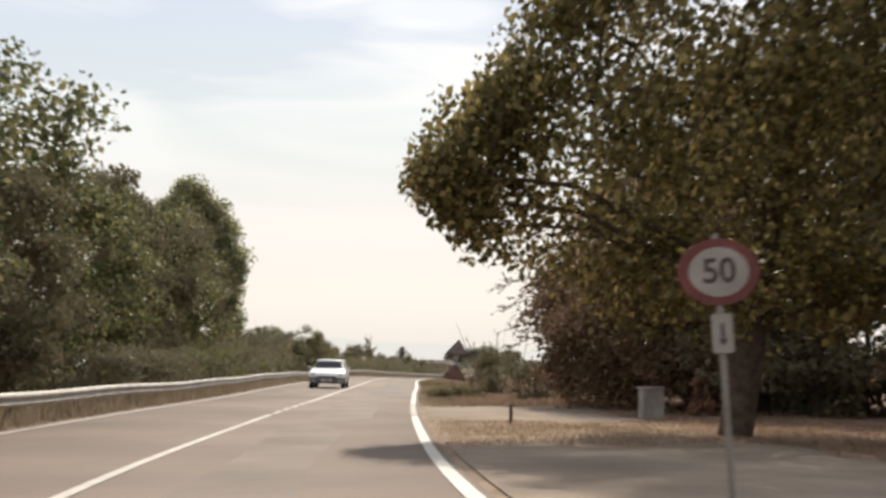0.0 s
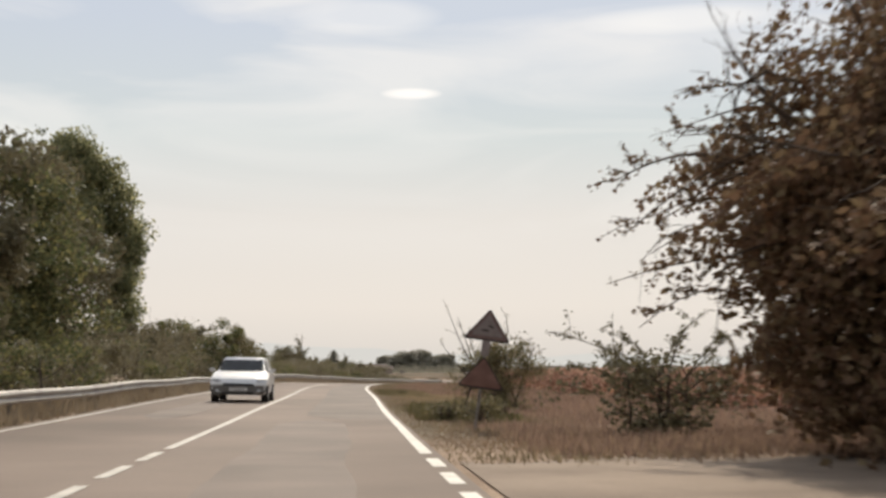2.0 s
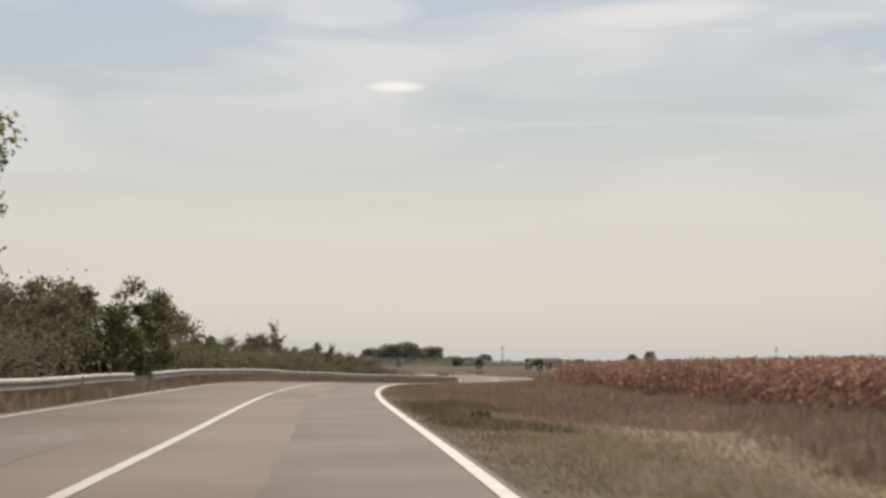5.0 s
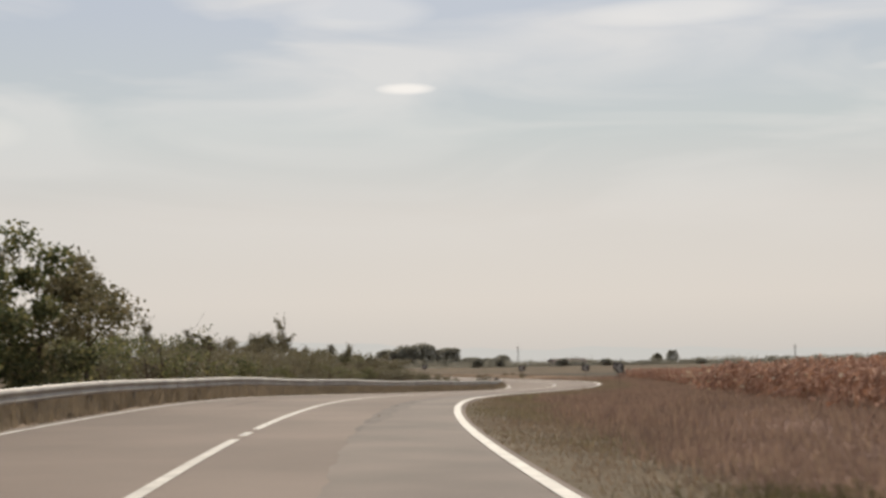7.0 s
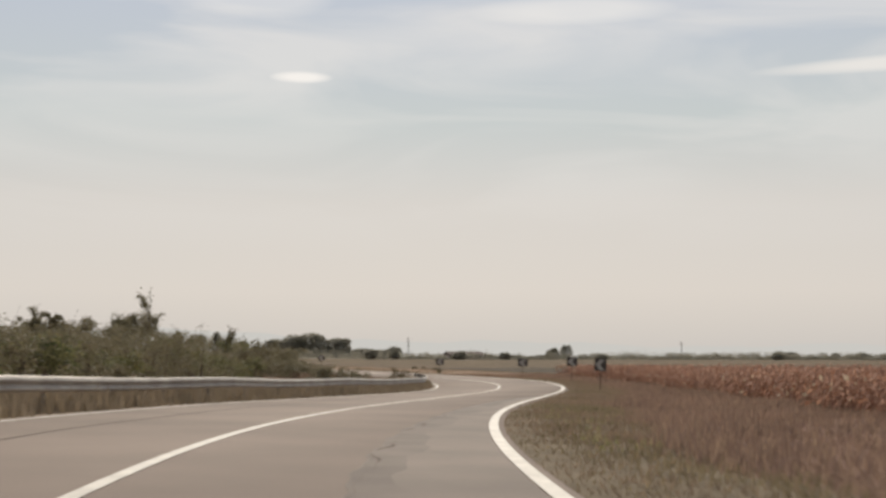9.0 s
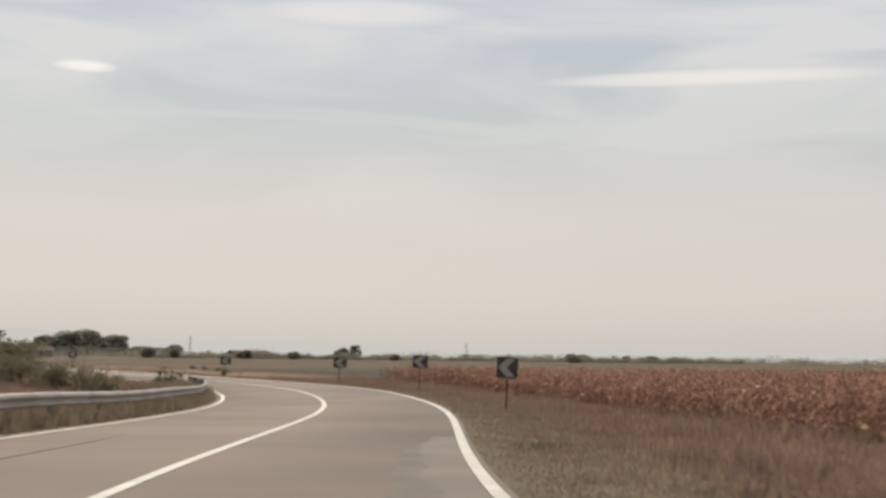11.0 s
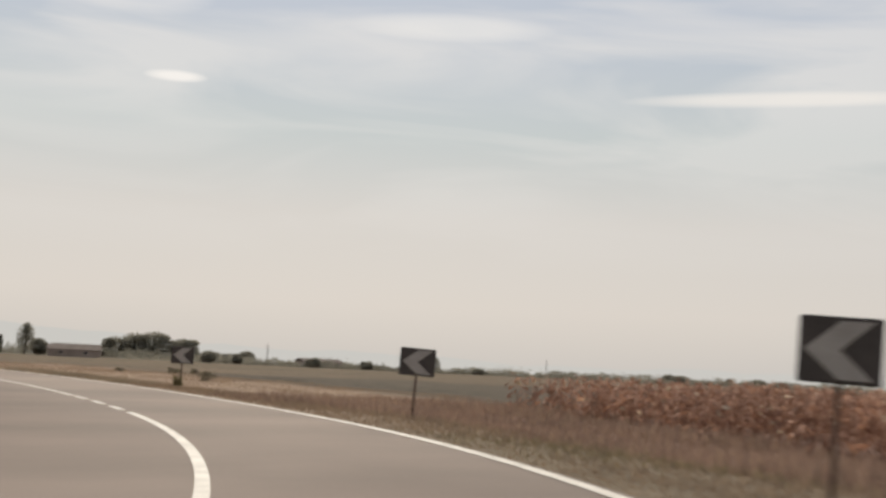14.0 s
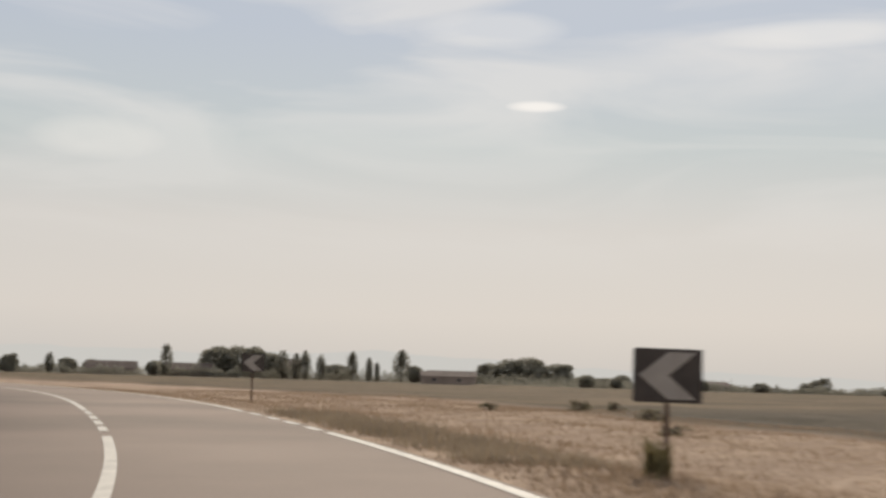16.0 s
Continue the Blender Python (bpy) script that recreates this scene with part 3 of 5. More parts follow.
for k in range(4):
    paint("dash", 34.7 + 2.75 * k, 36.5 + 2.75 * k, 0, 0.15)
paint("centre_line", 45.6, 112.7, 0, 0.15)
paint("dash", 113.6, 114.7, 0, 0.15)
paint("centre_line", 115.6, 227.8, 0, 0.15)
for k in range(3):
    paint("dash", 228.8 + 2.8 * k, 230.6 + 2.8 * k, 0, 0.15)
paint("centre_line", 236.6, 254.2, 0, 0.15)
for k in range(4):
    paint("dash", 255.6 + 2.2 * k, 257.1 + 2.2 * k, 0, 0.15)
paint("centre_line", 264.5, 334, 0, 0.15)


# ---- guardrail ----
WAVE = [(0.0, 0.455), (-0.05, 0.47), (-0.078, 0.50), (-0.078, 0.525), (-0.05, 0.56), (-0.005, 0.59), (-0.005, 0.615), (-0.06, 0.64), (-0.08, 0.665), (-0.072, 0.69), (-0.045, 0.725), (0.0, 0.76), (0.012, 0.762)]


def guardrail(s0, s1, d, label):
    rail = thing("guardrail", label, "guardrail", Matrix.Identity(4), "roadside guardrails")
    step = 4.0
    k = int(round((s1 - s0) / step))
    step = (s1 - s0) / k
    prof = [(-o, z) for o, z in WAVE]
    post_me = None
    for i in range(k):
        a, c = s0 + i * step, s0 + (i + 1) * step + 0.25
        ss = np.linspace(a, c, 7)
        v = []
        for j, s in enumerate(ss):
            x, y, h, b = along(s)
            sway = 0.02 * math.sin(s * 0.37) - 0.06
            for t in (0.0, 0.004):
                for o, z in prof:
                    q = d + o + t + (0.003 if i % 2 else 0.0)
                    v.append((x + math.cos(h) * q, y + math.sin(h) * q, b * -4.4 + z + sway + float(np.interp(s, AX_S, AX_Z))))
        n, m = len(ss), 2 * len(prof)
        f = []
        for j in range(n - 1):
            for q in range(len(prof) - 1):
                for t in (0, len(prof)):
                    p = j * m + t + q
                    f.append((p, p + 1, p + m + 1, p + m))
        part("beam", mesh_of("beam", v, f, RAIL, True), None, rail)
        x, y, h, b = along(a + 0.2)
        if post_me is None:
            bm = box(-0.03, 0.03, -0.05, 0.05, -0.5, 0.72)
            post_me = bpy.data.meshes.new("post")
            bm.to_mesh(post_me)
            bm.free()
        m = pose(x + math.cos(h) * (d - 0.16), y + math.sin(h) * (d - 0.16), b * -4.4 + float(dip(a)) - 0.03, 0, 0, math.degrees(h))
        post = part("post", post_me, STEEL_OLD, rail, at=m)
        part("spacer", box(-0.0, 0.14, -0.04, 0.04, 0.5, 0.7), STEEL_OLD, post)
        if i % 3 == 1:
            part("reflector", box(0.145, 0.165, -0.05, 0.05, 0.585, 0.63, 0.005), RED_FACE, post, "small red reflector")
    return rail


guardrail(-24, 111.3, -4.80, "weathered double-wave steel guardrail on low posts")
guardrail(115.2, 220, -4.80, "weathered double-wave steel guardrail round the bend")


# ---- signs ----
def sign_at(s, d, turn=0.0, lean=0.0):
    p = spot(s, d)
    return pose(p.x, p.y, p.z, 0, lean, math.degrees(float(np.interp(s, AX_S, AX_H))) + turn)


def chevron(s, d, top, turn, lean, label, w=0.40):
    t = thing("chevron_sign", label, "road sign", sign_at(s, d, turn, lean), "curve chevron signs")
    top -= spot(s, d).z
    a = top - 0.60
    part("post", tube(0.03, 0.03, -0.4, top - 0.08, 12), RUST, t, "rusty brown tubular post")
    panel = part("panel", plate(rounded([(-w, a), (w, a), (w, top), (-w, top)], 0.025), -0.055, -0.035), BLACK_FACE, t)
    part("rim", plate(rounded([(-w - 0.02, a - 0.02), (w + 0.02, a - 0.02), (w + 0.02, top + 0.02), (-w - 0.02, top + 0.02)], 0.03), -0.034, -0.015), DARK_EDGE, panel)
    m = (a + top) / 2
    part("arrow", plate([(-0.9 * w, m), (-0.02 * w, a + 0.02), (0.84 * w, a + 0.02), (0.0, m), (0.84 * w, top - 0.02), (-0.02 * w, top - 0.02)], -0.06, -0.0555), GREY_FACE, panel, "dusty pale chevron arrow")
    for z in (a + 0.12, top - 0.12):
        part("clamp", box(-0.05, 0.05, -0.034, 0.04, z - 0.02, z + 0.02, 0.004), STEEL_OLD, t)
    return t


CHEVRON = "black bend sign with pale chevron on rusty post"
chevron(187.8, 5.72, 1.03, -32, 2.2, CHEVRON + ", slightly leaning", 0.34)
chevron(211.4, 5.83, 1.11, -30, 2.4, CHEVRON + " by crop", 0.37)
chevron(228.3, 6.52, 0.94, -12, 3.0, CHEVRON + " at field end")
chevron(247.8, 6.36, 0.92, -8, 0.5, CHEVRON + " over weeds")
chevron(278.4, 6.66, 1.26, 4, 0.0, CHEVRON + " in dry grass")


def triangle(side, low):
    h = side * 0.665
    return [(-side / 2, low), (side / 2, low), (0, low + h)]


def warning_post():
    t = thing("warning_sign", "two faded triangular warning signs on one post", "road sign", sign_at(52.2, 5.26, -9, 8.0))
    part("post", tube(0.03, 0.03, -0.4, 2.35, 12), STEEL_OLD, t)
    for low, rim, face, label in ((1.88, FADED_RIM, FADED_FACE, "upper warning triangle with faded symbol"), (0.90, FADED_RED, FADED_RED, "lower triangle bleached to brown red")):
        b = part("triangle", plate(rounded(triangle(0.895, low + 0.004), 0.03), -0.06, -0.04), rim, t, label)
        part("backing_rim", plate(rounded(triangle(1.0, low - 0.03), 0.045), -0.039, -0.02), DARK_EDGE, b)
        part("face", plate(rounded(triangle(0.66, low + 0.07), 0.02), -0.066, -0.0605), face, b)
        if low > 1:
            part("symbol", plate([(-0.14, low + 0.17), (0.0, low + 0.16), (0.05, low + 0.19), (-0.02, low + 0.205), (-0.13, low + 0.20)], -0.07, -0.0665), BLACK_FACE, b)
            part("symbol", plate([(-0.02, low + 0.27), (0.06, low + 0.25), (0.13, low + 0.22), (0.10, low + 0.28), (0.02, low + 0.30)], -0.07, -0.0665), BLACK_FACE, b)
    part("plate", plate(rounded([(-0.085, 1.545), (0.085, 1.545), (0.085, 1.86), (-0.085, 1.86)], 0.015), -0.06, -0.04), FADED_FACE, t, "narrow pale plate between the triangles")
    return t


warning_post()


def letters(text, size, mat, parent, x, z, y):
    c = bpy.data.curves.new("number", "FONT")
    c.body, c.size, c.extrude, c.offset = text, size, 0.002, 0.006
    c.align_x, c.align_y = "CENTER", "CENTER"
    tmp = new("number", c)
    dg = bpy.context.evaluated_depsgraph_get()
    me = bpy.data.meshes.new_from_object(tmp.evaluated_get(dg))
    bpy.data.objects.remove(tmp)
    me.materials.clear()
    return part("number", me, mat, parent, "black number 50", at=pose(x, y, z, 90))


def disc(r, z, n=40, wide=1.0):
    return [(r * wide * math.cos(2 * math.pi * i / n), z + r * math.sin(2 * math.pi * i / n)) for i in range(n)]


def speed_sign():
    t = thing("speed_sign", "round red-rimmed 50 speed limit sign on a post", "road sign", sign_at(10.8, 5.92, -3, -3))
    part("post", tube(0.03, 0.03, -0.4, 2.3, 12), STEEL_OLD, t)
    d = part("disc", plate(disc(0.29, 1.965, 40, 1.22), -0.055, -0.035), SHADED_RED, t)
    f = part("face", plate(disc(0.215, 1.965, 40, 1.22), -0.062, -0.0555), SHADED_WHITE, d)
    letters("50", 0.30, BLACK_FACE, f, 0, 1.965, -0.0655)
    p = part("plate", plate(rounded([(-0.09, 1.265), (0.09, 1.265), (0.09, 1.605), (-0.09, 1.605)], 0.02), -0.055, -0.035), SHADED_WHITE, t, "small white supplementary plate")
    part("arrow", plate([(0, 1.325), (0.04, 1.385), (0.015, 1.385), (0.015, 1.525), (-0.015, 1.525), (-0.015, 1.385), (-0.04, 1.385)], -0.06, -0.0555), BLACK_FACE, p)


speed_sign()


def stub_post(s, d):
    t = thing("marker_post", "short dark marker post in gravel", "marker post", sign_at(s, d, 0, 1))
    part("shaft", tube(0.045, 0.04, -0.2, 0.40, 10), RUST, t)
    part("cap", tube(0.05, 0.03, 0.40, 0.43, 10), BLACK_PLASTIC, t)


stub_post(30.0, 5.97)


def road_stud(s, d):
    t = thing("reflector_stud", "small bright reflector stud beside the edge line", "reflector", sign_at(s, d))
    part("body", box(-0.05, 0.05, -0.04, 0.04, -0.05, 0.045, 0.012), BLACK_PLASTIC, t)
    part("lens", plate(disc(0.035, 0.05, 16), -0.05, -0.041), LAMP_GLASS, t, "pale glass reflector lens")


road_stud(186.7, 4.03)

def concrete_block(s, d):
    t = thing("concrete_block", "grey concrete block with a flat lid", "concrete block", sign_at(s, d, 8))
    part("body", box(-0.29, 0.29, -0.25, 0.25, -0.2, 0.72, 0.03), CONCRETE, t)
    part("lid", box(-0.32, 0.32, -0.28, 0.28, 0.72, 0.79, 0.02), CONCRETE, t)


concrete_block(34.5, 10.15)


# ---- white oncoming car ----
def car():
    x, y, h, b = along(73.5)
    p = on_road(73.5, -1.2)
    t = thing("car", "white compact car with shade-grey lower bumper", "car", pose(p.x, p.y, p.z + 0.004, 0, math.degrees(math.atan(-b)), math.degrees(h)))
    t.scale = (1.17, 1.05, 1.03)
    # side outline: y ahead of the car is -y (it faces the camera), z up
    low = [(-2.02, 0.24), (-2.10, 0.42), (-2.10, 0.62), (-2.04, 0.76), (-1.82, 0.87), (-1.20, 1.01), (-0.95, 1.05), (1.7, 1.03), (2.0, 0.98), (2.05, 0.6), (2.0, 0.30)]
    roof = [(-1.02, 1.02), (-0.42, 1.32), (-0.15, 1.53), (1.1, 1.55), (1.6, 1.50), (1.95, 1.02)]

    def loft(side, widths, flip):
        bm = bmesh.new()
        rows = []
        for (yy, zz), w in zip(side, widths):
            rows.append([bm.verts.new((-w, yy, zz)), bm.verts.new((-w * 0.6, yy - 0.03 * (1 if yy < 0 else -1), zz + 0.012)), bm.verts.new((w * 0.6, yy - 0.03 * (1 if yy < 0 else -1), zz + 0.012)), bm.verts.new((w, yy, zz))])
        for a, c in zip(rows, rows[1:]):
            for i in range(3):
                bm.faces.new((a[i], a[i + 1], c[i + 1], c[i]))
        for e in (0, 3):
            bm.faces.new([r[e] for r in rows])
        bm.faces.new([v for v in rows[0]] + [v for v in reversed(rows[-1])])
        bmesh.ops.recalc_face_normals(bm, faces=bm.faces)
        sharp = [e for e in bm.edges if len(e.link_faces) == 2 and e.calc_face_angle() > 0.5]
        bmesh.ops.bevel(bm, geom=sharp, offset=0.045, segments=3, affect="EDGES")
        return bm

    body = part("body", loft(low, [0.78, 0.83, 0.85, 0.85, 0.84, 0.84, 0.84, 0.84, 0.82, 0.83, 0.80], 0), WHITE_CAR, t, "white painted car body")
    part("cabin", loft(roof, [0.76, 0.66, 0.63, 0.63, 0.63, 0.74], 0), WHITE_CAR, t, "white roof and pillars")

    def sheet(name, pts, mat, label=""):
        bm = bmesh.new()
        bm.faces.new([bm.verts.new(q) for q in pts])
        r = bmesh.ops.solidify(bm, geom=bm.faces[:], thickness=0.006)
        return part(name, bm, mat, body, label)

    sheet("windscreen", [(-0.68, -1.02, 1.075), (0.68, -1.02, 1.075), (0.585, -0.47, 1.455), (-0.585, -0.47, 1.455)], GLASS, "dark reflecting windscreen")
    for sx in (-1, 1):
        sheet("side_window", [(sx * 0.765, -0.85, 1.08), (sx * 0.765, 1.5, 1.08), (sx * 0.665, 1.3, 1.45), (sx * 0.675, -0.35, 1.43)], GLASS)
        lamp = part("headlight", box(-0.15, 0.15, -0.06, 0.06, -0.075, 0.075, 0.03), LAMP_GLASS, body, "clear headlight", at=pose(sx * 0.68, -2.03, 0.72, 0, 0, sx * 22))
        part("mirror", box(-0.09, 0.09, -0.05, 0.05, -0.06, 0.06, 0.025), WHITE_CAR, body, at=pose(sx * 0.93, -0.72, 1.10))
        part("fog_lamp", tube(0.05, 0.05, 0, 0.03, 14), LAMP_GLASS, body, at=pose(sx * 0.62, -2.165, 0.40, 90))
        for yy in (-1.30, 1.28):
            w = part("wheel", tube(0.31, 0.31, -0.1, 0.1, 28), RUBBER, t, "black tyre", at=pose(sx * 0.75, yy, 0.31, 0, 90, 0))
            part("rim", tube(0.20, 0.19, -0.105, 0.105, 20), STEEL, w, "grey wheel rim")
    part("bumper", box(-0.85, 0.85, -2.17, -1.96, 0.26, 0.66, 0.09), SHADED_BUMPER, body, "lower bumper with the front's shade in its grey")
    part("intake", box(-0.48, 0.48, -2.178, -2.10, 0.29, 0.36, 0.02), BLACK_PLASTIC, body)
    part("grille", box(-0.46, 0.46, -2.185, -2.10, 0.54, 0.64, 0.025), BLACK_PLASTIC, body)
    part("number_plate", box(-0.26, 0.26, -2.19, -2.177, 0.39, 0.50, 0.004), WHITE_FACE, body, "pale number plate")
    for k in range(5):
        part("plate_bar", box(-0.2 + 0.085 * k, -0.15 + 0.085 * k, -2.194, -2.1905, 0.42, 0.47), BLACK_FACE, body)
    part("wiper", box(-0.45, 0.1, -1.0, -0.985, 1.085, 1.10, 0.003), BLACK_PLASTIC, body)


car()


# ---- trees and shrubs ----
def tubes_mesh(name, lines, n=6, mat=BARK):
    """Tapered tubes along lines of (point, radius)."""
    V, F = [], []
    ring = [(math.cos(2 * math.pi * i / n), math.sin(2 * math.pi * i / n)) for i in range(n)]
    for line in lines:
        start = len(V)
        for i, (p, r) in enumerate(line):
            a = Vector(line[max(i - 1, 0)][0])
            c = Vector(line[min(i + 1, len(line) - 1)][0])
            t = (c - a).normalized()
            u = t.orthogonal().normalized()
            w = t.cross(u)
            V += [tuple(Vector(p) + (u * x + w * y) * r) for x, y in ring]
        for i in range(len(line) - 1):
            for j in range(n):
                p, q = start + i * n + j, start + i * n + (j + 1) % n
                F.append((p, q, q + n, p + n))
    return mesh_of(name, V, F, mat, True)


def leaf_mesh(name, centres, size, rng, mat, droop=0.3):
    """Bent leaf blades at the centres, each its own island."""
    k = len(centres)
    size = size * rng.uniform(0.6, 1.35, k)
    a = rng.normal(size=(k, 3))
    a[:, 2] = a[:, 2] * 0.7 - droop
    a /= np.linalg.norm(a, axis=1)[:, None]
    c = np.cross(a, rng.normal(size=(k, 3)))
    c /= np.linalg.norm(c, axis=1)[:, None] + 1e-9
    up = np.cross(a, c)
    s = size[:, None]
    v = np.stack([centres - a * s * 0.5, centres + c * s * 0.33 + up * s * 0.10, centres + a * s * 0.5, centres - c * s * 0.33 + up * s * 0.10], 1).reshape(-1, 3)
    return mesh_of(name, v, np.arange(4 * k).reshape(k, 4), mat)


def sprig(rng, a, e, rad, twigs, per_twig, arch=0.10):
    """An arching shoot from a to e with side twigs, and places for small leaves along it."""
    a, e = Vector(a), Vector(e)
    long = (e - a).length
    sway = Vector(rng.normal(size=3)) * 0.05 * long
    main = []
    for i in range(8):
        t = i / 7
        main.append((a.lerp(e, t) + (Vector((0, 0, arch * long)) + sway) * math.sin(math.pi * t), rad * (1 - 0.85 * t) + 0.004))
    lines, leaves = [main], []
    for _ in range(twigs):
        i = int(rng.integers(2, 8))
        p = main[i - 1][0].lerp(main[i][0], rng.uniform())
        way = ((e - a).normalized() * 0.9 + Vector(rng.normal(size=3)) * 0.6).normalized()
        q = p + way * long * rng.uniform(0.10, 0.26)
        lines.append([(p, rad * 0.35 + 0.002), (p.lerp(q, 0.5) + Vector((0, 0, 0.015 * long)), rad * 0.25 + 0.002), (q, 0.003)])
        leaves += [p.lerp(q, rng.uniform(0.25, 1.05)) + Vector(rng.normal(size=3)) * 0.035 for _ in range(per_twig)]
    for _ in range(2 * per_twig):
        t = rng.uniform(0.35, 1.0) * 7
        i = min(6, int(t))
        leaves.append(main[i][0].lerp(main[i + 1][0], t - i) + Vector(rng.normal(size=3)) * 0.04)
    return lines, leaves


def tree(name, label, x, y, z, h, r, leaves, leaf, mat, seed, low=0.25, trunk=0.18, clumps=60, stretch=1.0, stems=1, bare=0, category="tree", group="roadside trees", top=1.0, shift=(0, 0), lobes=(), trimmed=(), sprigs=()):
    """A tapered trunk with limbs and a crown of leaf clumps. low: where the crown begins; top: how wide it stays there; bare: leafless twigs; trimmed: (height, how far it may reach towards -x)."""
    rng = np.random.default_rng(seed)
    root = thing(name, label, category, pose(x, y, z, 0, 0, 0), group)
    lines, tips = [], []
    for st in range(stems):
        lean = rng.normal(size=2) * 0.06 * h * (1 if stems == 1 else 2.2)
        off = rng.normal(size=2) * (0 if stems == 1 else 0.35 * r)
        trunk_pts = []
        for i in range(8):
            t = i / 7
            trunk_pts.append((Vector((off[0] + lean[0] * t + shift[0] * t + 0.05 * rng.normal() * t, off[1] + lean[1] * t + shift[1] * t + 0.05 * rng.normal() * t, -0.3 + (0.9 * h + 0.3) * t)), trunk * (1 - 0.85 * t) + 0.012))
        lines.append(trunk_pts)
        for i in range(max(5, 14 // stems)):
            t = rng.uniform(low * 0.7, 0.92)
            base = trunk_pts[0][0].lerp(trunk_pts[-1][0], t)
            ang = rng.uniform(0, 2 * math.pi)
            prof = math.sin(math.pi * min(1, max(0.12, (t - low * 0.6) / (1.02 - low * 0.6)))) ** 0.6
            reach = r * prof * rng.uniform(0.65, 0.98) * (1 if t < 0.7 else top)
            tip = base + Vector((math.cos(ang) * reach, math.sin(ang) * reach, 0.30 * reach * rng.uniform(0.2, 1.6)))
            mid = base.lerp(tip, 0.5) + Vector((0, 0, 0.10 * reach))
            rad = trunk * (1 - 0.8 * t) * 0.5 + 0.01
            lines.append([(base, rad), (base.lerp(mid, 0.5) + Vector(rng.normal(size=3) * 0.03 * reach), rad * 0.8), (mid, rad * 0.6), (tip, 0.008)])
            tips += [tip, mid.lerp(tip, 0.5), mid]
            for _ in range(3):
                q = mid.lerp(tip, rng.uniform(0.1, 0.9))
                e = q + Vector(rng.normal(size=3)) * 0.28 * reach + Vector((0, 0, 0.12 * reach))
                lines.append([(q, rad * 0.4), (q.lerp(e, 0.5) + Vector(rng.normal(size=3) * 0.02 * reach), rad * 0.25), (e, 0.005)])
                tips.append(e)
    for lx, ly, lz, lr in lobes:
        e = Vector((lx, ly, lz))
        q = Vector((0.1 * lx, 0.1 * ly, lz * 0.7))
        limb = 0.28 * trunk
        lines.append([(q, limb), (q.lerp(e, 0.5) + Vector((0, 0, 0.04 * h)), 0.65 * limb), (e, 0.006)])
        for _ in range(10):
            tips.append(e + Vector(rng.normal(size=3)) * lr * 0.5)

    def inside(p, slack=0.0):
        if not trimmed:
            return np.ones(len(p), bool)
        ragged = 0.35 * np.sin(p[:, 2] * 2.9 + p[:, 1]) + 0.25 * np.sin(p[:, 2] * 6.1 + 2 * p[:, 1])
        return p[:, 0] > np.interp(p[:, 2], [q[0] for q in trimmed], [q[1] for q in trimmed]) + ragged - slack

    tips = [q for q, ok in zip(tips, inside(np.array(tips))) if ok]
    lines = [q for q in lines if inside(np.array([q[-1][0]]), 0.6)[0]]
    for k in range(bare):
        a = rng.uniform(0, 2 * math.pi) if k % 3 == 0 or not trimmed else math.pi + 0.55 * rng.normal()
        t = rng.uniform(0.25, 0.62) if trimmed else rng.uniform(0.3, 0.9)
        w = math.sin(math.pi * min(0.98, 0.12 + 0.86 * t)) ** 0.6
        out = 0.85 if trimmed else 0.62
        q = Vector((math.cos(a) * r * out * w, math.sin(a) * r * out * w, h * t))
        way = Vector((math.cos(a), math.sin(a), rng.uniform(0.0, 0.9))).normalized()
        line, rad, twigs = [(q, 0.034 if trimmed else 0.024)], 0.034 if trimmed else 0.024, []
        for _ in range(6):
            way = (way + Vector(rng.normal(size=3)) * 0.28).normalized()
            q = q + way * r * 0.085
            if not inside(np.array([q]), 1.5)[0]:
                break
            rad *= 0.74
            line.append((q, max(0.005, rad)))
            e = q + (way + Vector(rng.normal(size=3)) * 0.7).normalized() * r * rng.uniform(0.06, 0.14)
            twigs.append([(q, rad * 0.7), (q.lerp(e, 0.5) + Vector(rng.normal(size=3)) * 0.01 * r, rad * 0.5), (e, 0.003)])
            if rng.uniform() < 0.5:
                tips.append(e)
        if len(line) > 2:
            lines += [line] + twigs
    extra = []
    for a, e, rad, twigs, per_twig in sprigs:
        shoots, places = sprig(rng, a, e, rad, twigs, per_twig)
        lines += shoots
        extra += places
    part("trunk", tubes_mesh("trunk", lines), None, root, "bark-brown trunk with limbs")
    cen = [np.array(p) for p in tips]
    while len(cen) < clumps:
        t = rng.uniform(0, 1)
        w = math.sin(math.pi * min(0.98, 0.12 + 0.86 * t)) ** 0.6 * (1 if t < 0.6 else top)
        a, q = rng.uniform(0, 2 * math.pi), math.sqrt(rng.uniform(0.15, 1))
        cen.append(np.array((math.cos(a) * q * w * r * 0.85 + shift[0] * t, math.sin(a) * q * w * r * 0.85 + shift[1] * t, h * (low + (0.97 - low) * t))))
    cen = np.array(cen)
    cen[:, 2] = np.clip(cen[:, 2], h * low * 0.8, h)
    pick = rng.integers(0, len(cen), leaves)
    rad = r * 0.20 * rng.uniform(0.6, 1.5, len(cen))
    p = rng.normal(size=(leaves, 3))
    p /= np.linalg.norm(p, axis=1)[:, None]
    p *= (rng.uniform(0, 1, leaves) ** 0.45)[:, None] * rad[pick][:, None]
    p[:, 2] *= 0.8 * stretch
    p = cen[pick] + p
    p = p[inside(p)]
    size = np.full(len(p) + len(extra), leaf)
    if extra:
        size[len(p):] *= 0.6
        p = np.concatenate([p, np.array(extra)])
    part("crown", leaf_mesh("crown", p, size, rng, mat), None, root, "crown of small leaves with gaps")
    return root


